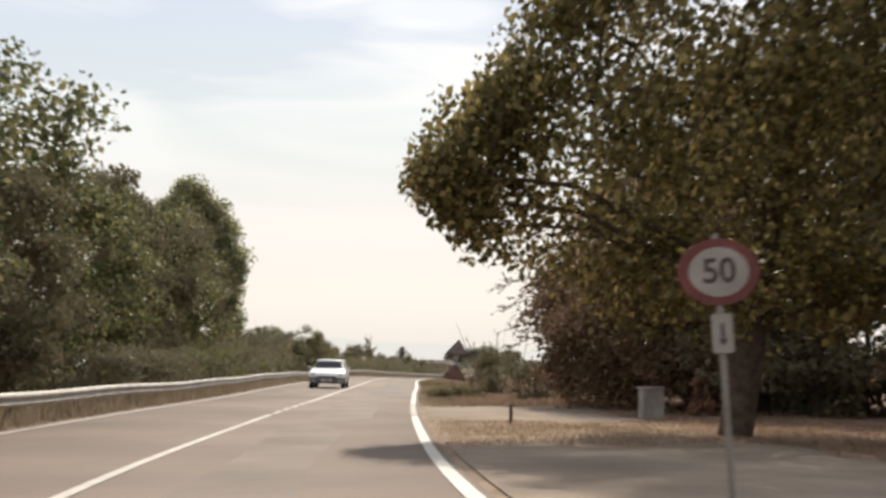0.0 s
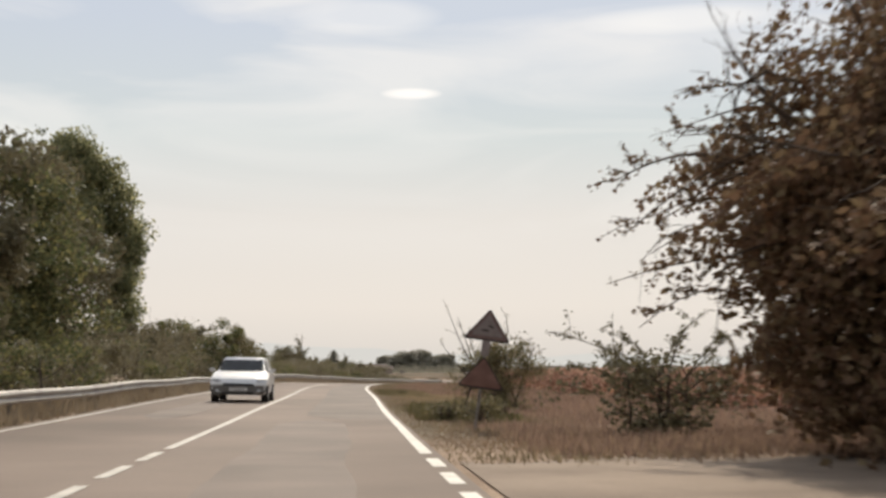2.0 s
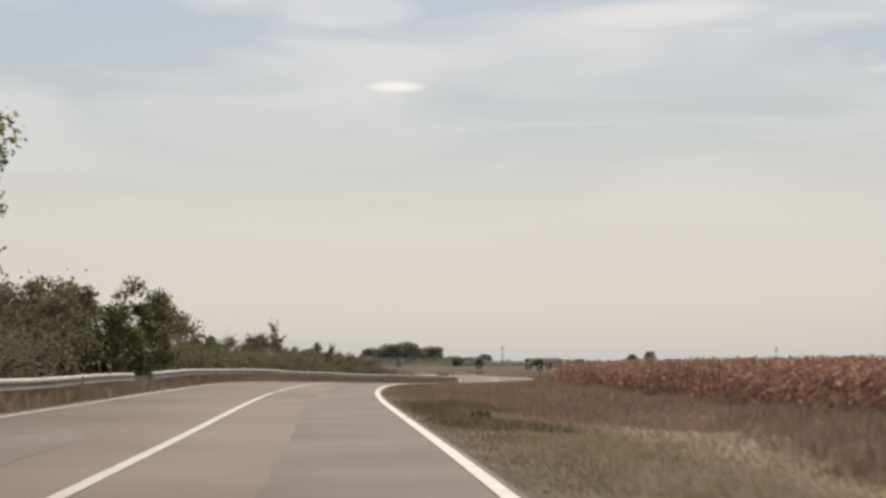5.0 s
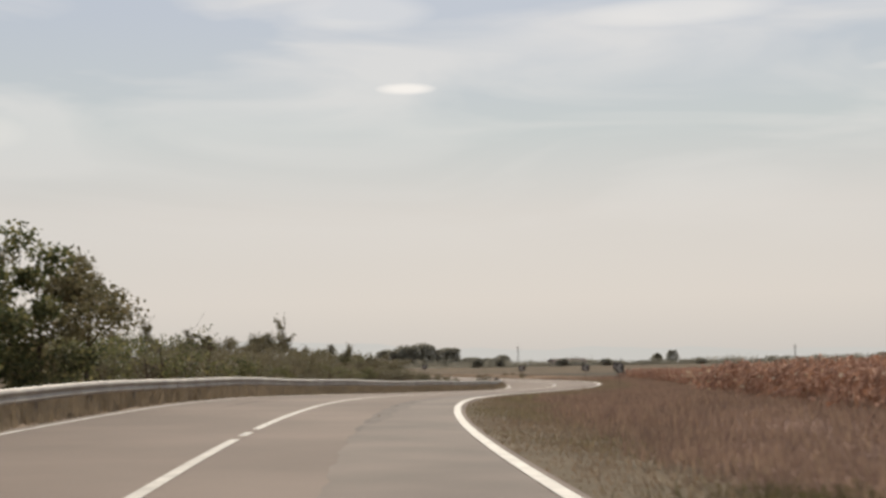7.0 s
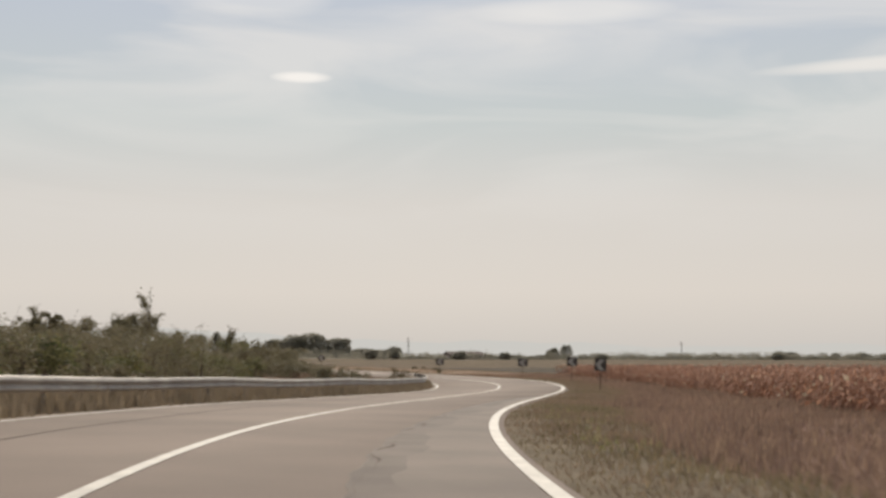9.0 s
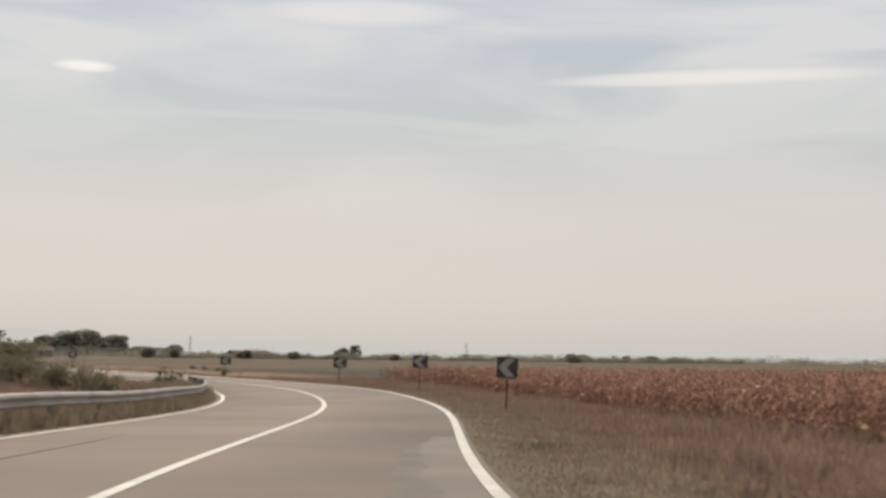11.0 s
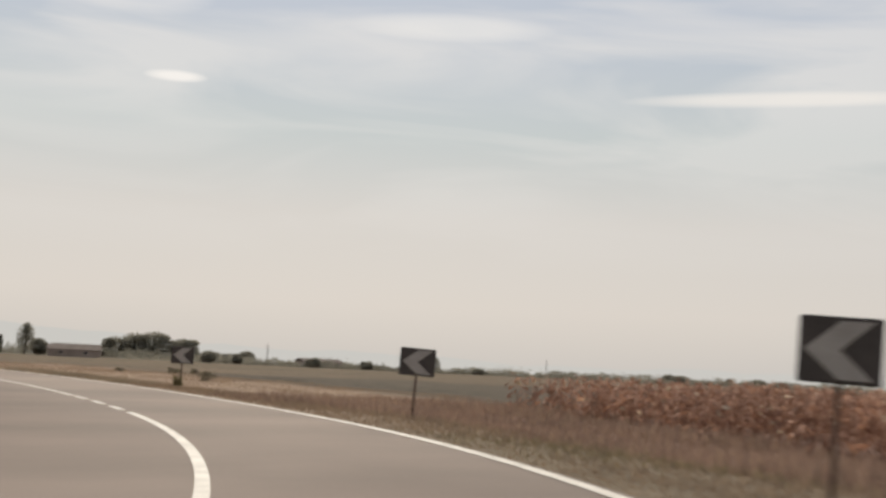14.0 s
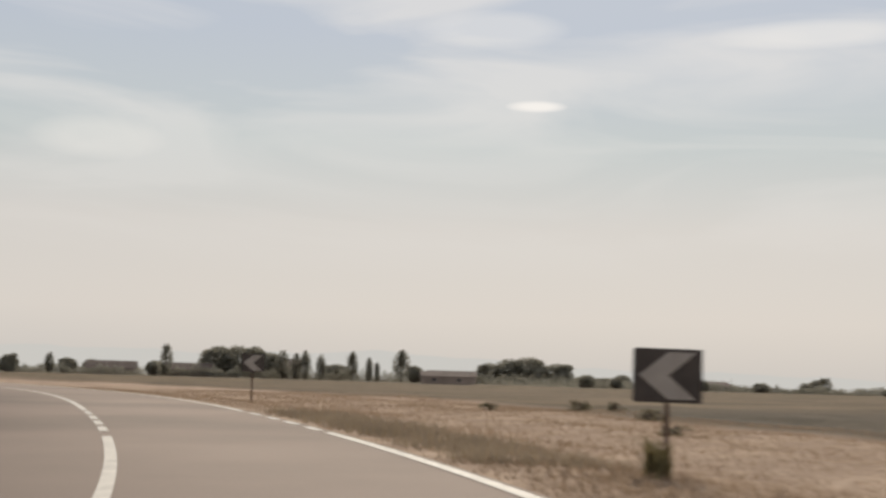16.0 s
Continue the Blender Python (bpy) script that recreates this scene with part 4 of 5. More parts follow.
def tree_at(s, d, **k):
    p = spot(s, d)
    return tree(k.pop("name", "tree"), k.pop("label"), p.x, p.y, p.z, **k)


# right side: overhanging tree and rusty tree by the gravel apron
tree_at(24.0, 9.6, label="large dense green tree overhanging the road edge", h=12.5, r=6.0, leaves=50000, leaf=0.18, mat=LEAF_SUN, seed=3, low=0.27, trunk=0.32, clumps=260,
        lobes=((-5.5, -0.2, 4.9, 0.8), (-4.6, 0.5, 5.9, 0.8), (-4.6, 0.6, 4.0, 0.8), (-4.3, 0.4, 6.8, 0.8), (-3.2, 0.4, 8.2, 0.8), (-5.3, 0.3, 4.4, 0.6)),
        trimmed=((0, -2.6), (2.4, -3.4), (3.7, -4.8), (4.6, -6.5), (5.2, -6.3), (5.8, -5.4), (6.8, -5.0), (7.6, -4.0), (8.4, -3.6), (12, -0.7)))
tree_at(42.0, 13.2, label="rusty brown tree with bare outer twigs", top=0.5, h=10.0, r=5.3, leaves=92000, leaf=0.15, mat=LEAF_RED, seed=8, low=0.04, trunk=0.26, clumps=280, bare=26,
        lobes=((-4.2, 1.0, 2.2, 1.2), (-4.0, 0.8, 1.4, 1.1), (-3.4, -1.0, 1.1, 1.1), (-2.6, 1.6, 1.2, 1.2), (-4.5, 1.2, 3.1, 1.2), (-4.1, 1.0, 4.0, 1.2), (-3.2, 1.0, 5.2, 1.3), (-3.4, 0.8, 3.2, 1.4), (-2.4, 0.8, 6.2, 1.3), (-3.0, 0.6, 2.6, 1.4), (-2.6, -0.8, 4.0, 1.4), (-1.2, -1.5, 2.4, 1.4), (0.6, -2.0, 3.4, 1.4), (-2.2, -2.6, 1.2, 1.2), (0.2, -3.0, 1.6, 1.3)),
        trimmed=((0, -4.7), (1.4, -4.9), (2.0, -5.1), (2.4, -5.3), (3.2, -5.1), (4.0, -4.7), (5.0, -4.1), (7.0, -3.2), (7.8, -2.8), (10, -1.4)),
        sprigs=(((-3.8, 2.5, 2.7), (-6.3, 3.8, 2.5), 0.018, 9, 14),
                ((-1.1, 1.5, 5.5), (-4.5, 3.6, 4.3), 0.054, 6, 8),
                ((-4.2, 3.4, 4.35), (-6.2, 3.8, 4.08), 0.03, 12, 9),
                ((-3.2, 3.0, 4.5), (-6.05, 3.8, 3.25), 0.021, 12, 14),
                ((-2.0, 2.4, 5.3), (-5.1, 3.8, 5.5), 0.027, 12, 9),
                ((-3.0, 3.0, 5.0), (-5.2, 3.7, 4.85), 0.018, 9, 9),
                ((-1.4, 2.0, 6.1), (-3.4, 3.6, 7.0), 0.024, 9, 9),
                ((-2.2, 2.6, 5.7), (-4.3, 3.9, 6.2), 0.018, 8, 8),
                ((-3.8, 2.8, 3.4), (-5.5, 4.1, 3.0), 0.018, 9, 12),
                ((-4.0, 2.2, 1.9), (-6.0, 3.2, 1.8), 0.015, 9, 14),
                ((-3.4, 4.0, 3.7), (-5.0, 5.4, 3.6), 0.018, 9, 10)))
tree_at(19.5, 17.0, label="dense green tree behind the gravel apron", h=14.5, r=7.0, leaves=30000, leaf=0.26, mat=LEAF_DARK, seed=5, low=0.06, trunk=0.25, clumps=150)
tree_at(35.7, 20.0, label="dense dark tree behind the gravel apron", h=12.5, r=6.5, leaves=26000, leaf=0.26, mat=LEAF_DARK, seed=6, low=0.08, trunk=0.25, clumps=140)
for s, d, h, seed in ((39.5, 13.0, 1.5, 22), (44.3, 11.0, 1.6, 23), (28.1, 16, 2.0, 24), (49.1, 12.5, 1.3, 29)):
    tree_at(s, d, name="shrub", label="low tangled brown shrub in tree shade", h=h, r=h * 1.2, leaves=3500, leaf=0.12, mat=LEAF_RED, seed=seed, low=0.05, trunk=0.03, clumps=60, stems=4, category="shrub", group="roadside shrubs")
# added bush, its russet leaves stand for sunlit field glimpsed below the trees
tree_at(36.0, 11.9, name="shrub", label="russet bush standing in for sunlit field by the concrete block", h=1.15, r=0.55, leaves=2400, leaf=0.08, mat=STALK, seed=11, low=0.02, trunk=0.02, clumps=50, stems=5, category="shrub", group="roadside shrubs")
tree_at(49.4, 8.4, name="shrub", label="sparse shrub with long arching leafy twigs", h=1.5, r=1.5, leaves=2600, leaf=0.115, mat=LEAF_DARK, seed=12, low=0.08, trunk=0.018, clumps=70, stems=7, category="shrub", group="roadside shrubs",
        sprigs=(((-0.3, 0, 1.2), (-2.1, 0.0, 2.0), 0.012, 8, 13), ((-0.4, 0.2, 0.9), (-1.7, 0.1, 1.35), 0.012, 8, 13), ((-0.2, 0, 1.3), (-1.0, -0.2, 1.95), 0.012, 8, 13), ((0, 0, 1.2), (0.6, 0.3, 1.9), 0.012, 8, 13),
                ((0.2, 0, 1.2), (1.0, 0.2, 2.35), 0.012, 8, 13), ((0.5, 0, 1.1), (1.9, -0.2, 2.2), 0.012, 8, 13), ((0.6, 0.1, 0.9), (2.3, 0.1, 1.6), 0.012, 8, 13), ((0, -0.2, 1.0), (-1.3, -0.8, 1.7), 0.012, 8, 13), ((0.3, -0.3, 1.0), (0.9, -1.0, 1.9), 0.012, 8, 13)))
tree_at(71.8, 7.9, name="shrub", label="leafy grey-green bush with tall dry stalks", h=2.5, r=1.7, leaves=9800, leaf=0.09, mat=LEAF_PALE, seed=13, low=0.02, trunk=0.03, clumps=120, stems=9, bare=6, category="shrub", group="roadside shrubs", stretch=1.5, top=0.6,
        sprigs=(((-0.8, 0, 1.5), (-1.75, 0, 3.75), 0.022, 4, 4), ((-0.7, 0.1, 1.5), (-1.3, 0.1, 3.3), 0.02, 4, 5), ((-0.6, 0, 1.6), (-0.9, 0, 3.0), 0.018, 6, 9), ((0.3, 0, 1.6), (0.45, 0.1, 3.3), 0.02, 6, 8), ((0.1, 0.2, 1.6), (0.15, 0.1, 2.9), 0.018, 7, 9),
                ((-0.3, 0, 1.7), (-0.35, 0, 2.9), 0.018, 7, 9), ((0.7, 0, 1.3), (1.3, 0, 2.5), 0.018, 7, 9), ((0.9, 0.2, 1.1), (1.8, 0.1, 2.2), 0.016, 7, 8), ((-1.0, 0, 1.2), (-2.0, 0, 2.5), 0.016, 6, 7)))
for s, d, h, seed in ((55.3, 5.6, 0.5, 31), (57.2, 5.0, 0.4, 32), (58.6, 6.3, 0.55, 33), (62.5, 5.6, 0.4, 34), (94.1, 5.4, 0.2, 35)):
    tree_at(s, d, name="weed", label="low green weed clump on the verge", h=h, r=h * 1.3, leaves=int(1800 * h), leaf=0.08, mat=LEAF_PALE, seed=seed, low=0.02, trunk=0.012, clumps=40, stems=6, category="weed", group="verge weeds")
for s, d, h, seed in ((257.8, 11.6, 0.26, 131), (265.4, 15.2, 0.30, 132), (271.4, 12.7, 0.25, 133), (274.0, 17.2, 0.32, 134), (274.6, 19.0, 0.28, 135)):
    tree_at(s, d, name="weed", label="small russet weed clump in dry grass", h=h, r=h * 1.2, leaves=int(2200 * h), leaf=0.06, mat=LEAF_HEDGE, seed=seed, low=0.02, trunk=0.012, clumps=40, stems=6, category="weed", group="field weeds")

tree_at(46.0, 18.0, label="tall dense dark tree behind the thicket", h=13.5, r=6.3, leaves=26000, leaf=0.27, mat=LEAF_DARK, seed=7, low=0.04, trunk=0.24, clumps=150)
for s, d, h, seed in ((49, 16.0, 4.5, 26), (36, 17.0, 5.5, 27), (41, 15.0, 4.0, 28)):
    tree_at(s, d, label="dense dark thicket tree behind the apron", h=h, r=h * 0.62, leaves=15000, leaf=0.23, mat=LEAF_DARK, seed=seed, low=0.02, trunk=0.1, clumps=130, stems=3)

# left side, behind the guardrail
tree_at(25.2, -8.8, label="leafy tree leaning over the guardrail", h=9.8, r=5.2, leaves=34000, leaf=0.18, mat=LEAF, seed=41, low=0.12, trunk=0.22, clumps=150, bare=8)
tree_at(39.5, -10.0, label="dense roadside tree behind the guardrail", h=9.0, r=4.6, leaves=23000, leaf=0.21, mat=LEAF_DARK, seed=42, low=0.03, trunk=0.2, clumps=130)
tree_at(52.9, -11.4, label="dense roadside tree behind the guardrail", h=10.0, r=5.0, leaves=23000, leaf=0.24, mat=LEAF, seed=43, low=0.03, trunk=0.2, clumps=130)
tree_at(68.2, -12.8, label="dense roadside tree behind the guardrail", h=12.0, r=5.2, leaves=23000, leaf=0.25, mat=LEAF_DARK, seed=44, low=0.03, trunk=0.22, clumps=130)
tree_at(88.0, -15.0, label="tall roadside tree behind the guardrail", h=13.5, r=5.6, leaves=21000, leaf=0.27, mat=LEAF, seed=45, low=0.03, trunk=0.24, clumps=130)
tree_at(107.2, -17.0, label="tall roadside tree behind the guardrail", h=15.0, r=5.6, leaves=20000, leaf=0.28, mat=LEAF_DARK, seed=46, low=0.03, trunk=0.25, clumps=130)
tree_at(124.0, -19.6, label="tall poplar with a rounded light crown", h=20.0, r=5.3, leaves=60000, leaf=0.27, mat=LEAF_POPLAR, seed=47, low=0.07, trunk=0.3, clumps=300, stretch=1.2, top=0.85,
        lobes=((4.2, -0.6, 8.6, 1.2), (4.4, -0.4, 10.6, 1.2), (4.3, -0.2, 12.6, 1.2), (3.9, -0.2, 14.8, 1.3), (4.0, -0.4, 6.4, 1.3), (2.4, -0.3, 16.8, 1.3), (3.4, 0.2, 4.6, 1.2)))
tree_at(121.0, -12.5, label="broad bushy tree behind the guardrail", h=4.6, r=3.6, leaves=15000, leaf=0.18, mat=LEAF_DARK, seed=48, low=0.03, trunk=0.1, clumps=90, stems=3)
tree_at(128.8, -11.8, label="broad bushy tree behind the guardrail", h=5.2, r=3.7, leaves=24000, leaf=0.18, mat=LEAF, seed=49, low=0.03, trunk=0.12, clumps=110, stems=3)
tree_at(133.0, -10.3, label="light bushy tree with feathery top", h=5.0, r=2.9, leaves=15000, leaf=0.15, mat=LEAF_PALE, seed=50, low=0.05, trunk=0.1, clumps=90, stems=3, bare=10)
HEDGE = [(131.0, -9.3, 2.0), (49.1, -7.6, 2.1), (58.6, -8.0, 2.2), (66.3, -8.5, 2.2), (76.0, -9.0, 2.5), (84.0, -9.0, 2.0), (93.0, -10, 2.8), (101.7, -10, 4.0), (111.9, -11, 3.3), (146.1, -11.5, 2.9), (152.2, -12.5, 2.2), (158.3, -14, 2.8), (164.4, -15, 2.4), (170.5, -16.5, 2.9), (176.2, -17.5, 1.5), (181.9, -19, 2.1), (188.7, -20.5, 3.2), (195.1, -21.5, 3.4), (201.3, -22, 2.9), (207.5, -22, 3.0), (213.4, -20, 2.5), (220.1, -19, 2.0), (226.9, -17.5, 2.2), (233.7, -17, 2.0), (162.0, -20, 3.6), (178.4, -23, 2.8), (232, -20, 2.0), (238, -22, 3.1), (245, -20, 2.5), (228, -24, 2.7), (180, -24, 1.8), (150, -17, 2.4), (161, -19, 2.4)]
for i, (s, d, h) in enumerate(HEDGE):
    tree_at(s, d, name="shrub", label="dense dark green hedge shrub behind the guardrail", h=h, r=h * 1.05, leaves=6200, leaf=0.125, mat=LEAF_HEDGE if i % 3 else LEAF, seed=60 + i, low=0.02, trunk=0.05, clumps=70, stems=4, category="shrub", group="hedge shrubs")
for s, d, h, seed in ((233.0, -13.5, 1.8, 111), (228.0, -12.2, 1.6, 112), (222.5, -10.8, 1.4, 113), (216.5, -9.6, 1.1, 114)):
    tree_at(s, d, name="shrub", label="low brownish shrub inside the bend", h=h, r=h * 1.3, leaves=3600, leaf=0.13, mat=LEAF_HEDGE, seed=seed, low=0.02, trunk=0.03, clumps=60, stems=4, category="shrub", group="hedge shrubs")
# a ragged row of young trees further back: x, y, height, half width
ROW = [(-20.1, 251.2, 6.1, 3.9), (-17.0, 253.7, 7.7, 3.4), (-14.6, 254.0, 5.8, 3.6), (-11.3, 252.5, 7.1, 2.7), (-4.9, 255.1, 6.2, 3.1), (-2.3, 253.2, 6.2, 2.5), (-0.5, 251.3, 7.0, 1.8), (2.0, 255.4, 5.6, 3.4), 
       (4.2, 259.4, 5.8, 3.1), (6.2, 263.5, 6.5, 3.4), (8.2, 260.4, 6.4, 3.1), (11.1, 240.4, 4.3, 2.0), (13.2, 245.3, 3.8, 2.2), (18.7, 244.9, 3.2, 3.1), (22.2, 254.6, 2.4, 3.4)]
for i, (x, y, h, r) in enumerate(ROW):
    tree("tree", "small dark tree in the ragged row beyond the hedge", x, y, -0.8, h=h, r=r, leaves=5200, leaf=0.23, mat=LEAF_HEDGE if i % 3 else LEAF_DARK, seed=100 + i, low=0.03, trunk=0.08, clumps=60, bare=3, top=0.7, group="trees beyond the hedge")


def sapling(x, y, h, r, seed):
    """A slender young tree: one upright stem and steep leafy shoots."""
    rng = np.random.default_rng(seed)
    root = thing("tree", "slender sapling with an open forked top", "tree", pose(x, y, -0.8), "trees beyond the hedge")
    lines, leaves = sprig(rng, (0, 0, -0.2), (0.1 * r, 0, 0.86 * h), 0.075, 10, int(1.3 * h), 0.0)
    for k in range(13):
        a, t = rng.uniform(0, 2 * math.pi), rng.uniform(0.35, 0.92)
        out = r * rng.uniform(0.5, 1.0) * (1.15 - 0.6 * t)
        shoots, places = sprig(rng, (0, 0, h * t * 0.8), (math.cos(a) * out, math.sin(a) * out, min(h, h * t * 0.8 + h * rng.uniform(0.14, 0.26))), 0.03, 5, int(1.3 * h), 0.02)
        lines += shoots
        leaves += places
    part("trunk", tubes_mesh("trunk", lines, 5), None, root, "thin upright stem with steep shoots")
    p = np.repeat(np.array(leaves), 2, 0)
    p += rng.normal(size=p.shape) * 0.14
    part("crown", leaf_mesh("crown", p, 0.19, rng, LEAF_HEDGE), None, root, "sparse crown with gaps")


for x, y, h, r, seed in ((8.6, 230.5, 7.5, 1.7, 95), (16.1, 236.9, 4.7, 1.4, 96), (-7.3, 250.9, 8.5, 1.8, 98), (-2.5, 258.0, 7.4, 1.7, 99), (11.1, 240.4, 4.7, 1.2, 94)):
    sapling(x, y, h, r, seed)
tree_at(222.0, -5.3, name="shrub", label="low dark bush at the guardrail's end", h=0.9, r=0.8, leaves=1500, leaf=0.09, mat=LEAF_DARK, seed=97, low=0.02, trunk=0.02, clumps=30, stems=4, category="shrub")


# ---- grass and crop ----
def scatter(n, s0, s1, d0, d1, rng):
    s, d = rng.uniform(s0, s1, n), rng.uniform(d0, d1, n)
    x, y, h, b = along(s)
    z, rough = terrain(s, d, b)
    px, py = x + np.cos(h) * d, y + np.sin(h) * d
    return s, d, np.stack([px, py, z + rough * 0.10 * bump_noise(px, py)], 1)


def grass(name, label, p, tall, mat, rng, blades=5, spread=0.10, bent=True):
    """Tufts of bent tapering blades at the places p."""
    k = len(p) * blades
    root = np.repeat(p, blades, 0) + np.concatenate([rng.normal(size=(k, 2)) * spread, np.zeros((k, 1))], 1)
    h = np.repeat(tall, blades) * rng.uniform(0.5, 1.2, k)
    a = rng.uniform(0, 2 * np.pi, k)
    lean = rng.uniform(0.1, 0.6, k) * h
    dirn = np.stack([np.cos(a), np.sin(a), np.zeros(k)], 1)
    side = np.stack([-np.sin(a), np.cos(a), np.zeros(k)], 1) * (0.010 + 0.02 * h[:, None])
    up = np.array([0, 0, 1.0])
    v = np.stack([root - side, root + side, root + dirn * lean[:, None] * 0.4 + side * 0.7 + up * h[:, None] * 0.6, root + dirn * lean[:, None] * 0.4 - side * 0.7 + up * h[:, None] * 0.6,
                  root + dirn * lean[:, None] + side * 0.1 + up * h[:, None] * 0.92, root + dirn * lean[:, None] - side * 0.1 + up * h[:, None] * 0.92], 1).reshape(-1, 3)
    i = np.arange(k)[:, None] * 6
    f = np.concatenate([i + [0, 1, 2, 3], i + [3, 2, 4, 5]]) if bent else i + [0, 1, 4, 5]
    return tagged(new(name, mesh_of(name, v, f, mat)), label, "grass", kind="stuff")


rng = np.random.default_rng(7)
TAN_BLADE = material("tan_blade", (0.25, 0.19, 0.115), (0.36, 0.275, 0.172), 0.3, 0.85, 0, fine=3, random_by="island", third=(0.27, 0.20, 0.12), see=0.5, vary=(0.85, 1.12))
BROWN_BLADE = material("brown_blade", (0.150, 0.100, 0.082), (0.32, 0.212, 0.162), 0.22, 0.85, 0, fine=2, random_by="island", third=(0.30, 0.215, 0.145), see=0.5, vary=(0.85, 1.12))
VERGE_BLADE = material("verge_blade", (0.185, 0.137, 0.096), (0.275, 0.205, 0.144), 0.25, 0.85, 0, fine=3, random_by="island", third=(0.253, 0.182, 0.121), see=0.5, vary=(0.82, 1.14))
FRESH_BLADE = material("fresh_blade", (0.19, 0.185, 0.075), (0.30, 0.28, 0.13), 0.3, 0.8, 0, fine=3, random_by="island", third=(0.36, 0.31, 0.17), see=0.5, vary=(0.85, 1.12))
DARK_BLADE = material("dead_weeds", (0.244, 0.195, 0.140), (0.388, 0.312, 0.227), 0.4, 0.85, 0, fine=3, random_by="island", third=(0.213, 0.163, 0.100), see=0.4, vary=(0.82, 1.14))

s, d, p = scatter(27000, 42, 250, 4.02, 9.6, rng)
keep = (rng.uniform(0, 1, len(s)) < np.interp(d, [4.0, 4.3, 6, 8.6], [0.7, 1, 0.9, 0.7])) & (d < brown_from(s) + rng.uniform(-0.3, 0.7, len(s)))
patch = np.sin(s * 0.21) + np.sin(s * 0.53 + d) + rng.normal(size=len(s)) * 0.6
tan = keep & (s > 74) & (s < 98) & (d > 5.0 + 0.4 * np.sin(s * 0.8))
gr = keep & ~tan & (patch > np.interp(s, [120, 185], [0.0, 1.4])) & (s < 225) & (d < 7)
dr = keep & ~gr & ~tan
grass("green_grass", "short olive green grass tufts on the verge", p[gr], np.interp(d[gr], [4.2, 5, 8], [0.05, 0.10, 0.17]), BLADE_GREEN, rng, 6, 0.24, False)
grass("dry_grass", "dry straw-coloured grass on the verge", p[dr], np.interp(d[dr], [4.2, 5, 8], [0.05, 0.09, 0.17]), VERGE_BLADE, rng, 6, 0.24, False)
grass("dry_grass", "yellowed dry grass on the open verge", p[tan], np.full(int(tan.sum()), 0.10), TAN_BLADE, rng, 6, 0.24, False)
s, d, p = scatter(1000, 89, 105, 4.4, 6.8, rng)
lush = (np.sin(s * 0.5 + 1) + np.sin(d * 2.3 + s * 0.3) + rng.normal(size=len(s)) * 0.4 > -0.3)
grass("green_weeds", "low dark green weeds beside the edge line", p[lush], rng.uniform(0.06, 0.15, int(lush.sum())), WEED_BLADE, rng, 7, 0.2)
s, d, p = scatter(700, 118, 172, 4.6, 7.6, rng)
lush = (np.sin(s * 0.37) + np.sin(d * 1.9 + s * 0.21) > 0.75)
grass("green_weeds", "scattered olive weeds on the trodden verge", p[lush], rng.uniform(0.06, 0.14, int(lush.sum())), WEED_BLADE, rng, 8, 0.16, False)
s, d, p = scatter(26, 136, 156, 4.9, 6.6, rng)
grass("green_weeds", "sparse yellow-green grass tufts on the verge", p, rng.uniform(0.08, 0.16, len(p)), FRESH_BLADE, rng, 14, 0.12, False)
s, d, p = scatter(1500, 57, 70, 4.5, 7.0, rng)
lush = (np.sin(s * 0.9) + np.sin(d * 2.1 + s * 0.4) + rng.normal(size=len(s)) * 0.5 > -0.4)
grass("green_weeds", "dark green weeds round the leafy bush", p[lush], rng.uniform(0.12, 0.30, int(lush.sum())), WEED_BLADE, rng, 7)
p = np.array([spot(247.75, 6.2), spot(247.8, 6.3), spot(247.65, 6.26)])
grass("green_weeds", "upright green weed at the chevron post foot", p, np.array([0.5, 0.42, 0.36]), WEED_BLADE, rng, 45, 0.055)
s, d, p = scatter(26000, 54, 242, 5.4, 14, rng)
ok = (d < crop_edge(s) + 0.8) & (d > brown_from(s) - 0.2)
grass("dead_grass", "brown dead grass between verge and crop", p[ok], 0.22 + 0.12 * (np.sin(s[ok] * 0.4) * np.sin(d[ok] + s[ok] * 0.13) > 0.3), BROWN_BLADE, rng, 6, 0.26, False)
s, d, p = scatter(12000, 232, 305, 4.3, 18, rng)
grass("dry_grass", "dry tan grass on the outer verge of the bend", p, np.where(d < 6, 0.05, 0.075), BLADE, rng, 6, 0.26, False)
s, d, p = scatter(900, 249, 266, 4.4, 6.6, rng)
grass("dead_weeds", "dark dead weeds along the edge of the bend", p, rng.uniform(0.08, 0.22, len(p)), DARK_BLADE, rng, 7, 0.16, False)
s, d, p = scatter(260, 235.5, 239.5, 4.8, 7.2, rng)
grass("dead_weeds", "russet dead weeds near the chevron signs", p, rng.uniform(0.08, 0.24, len(p)), BROWN_BLADE, rng, 7, 0.16, False)
s, d, p = scatter(11500, 5, 226, -6.9, -4.42, rng)
grass("dead_weeds", "dead weeds crowding under the guardrail", p, np.interp(-d, [4.40, 4.55, 4.8, 6.9], [0.14, 0.38, 0.5, 0.6]), DARK_BLADE, rng, 7, 0.10, False)
s, d, p = scatter(1800, 5, 60, 9.6, 14, rng)
grass("dry_grass", "sparse dry grass round the gravel apron", p, np.full(len(p), 0.12), BLADE, rng)
s, d, p = scatter(2200, 20.5, 31.0, 4.3, 11.5, rng)
grass("dry_grass", "dry tan grass on the island beside the gravel track", p, rng.uniform(0.02, 0.07, len(p)), BLADE, rng, 6, 0.26, False)
s, d, p = scatter(4200, 43, 54, 5.6, 12.5, rng)
ok = rng.uniform(0, 1, len(s)) < np.interp(s, [43, 46, 54], [0.5, 0.8, 1.0])
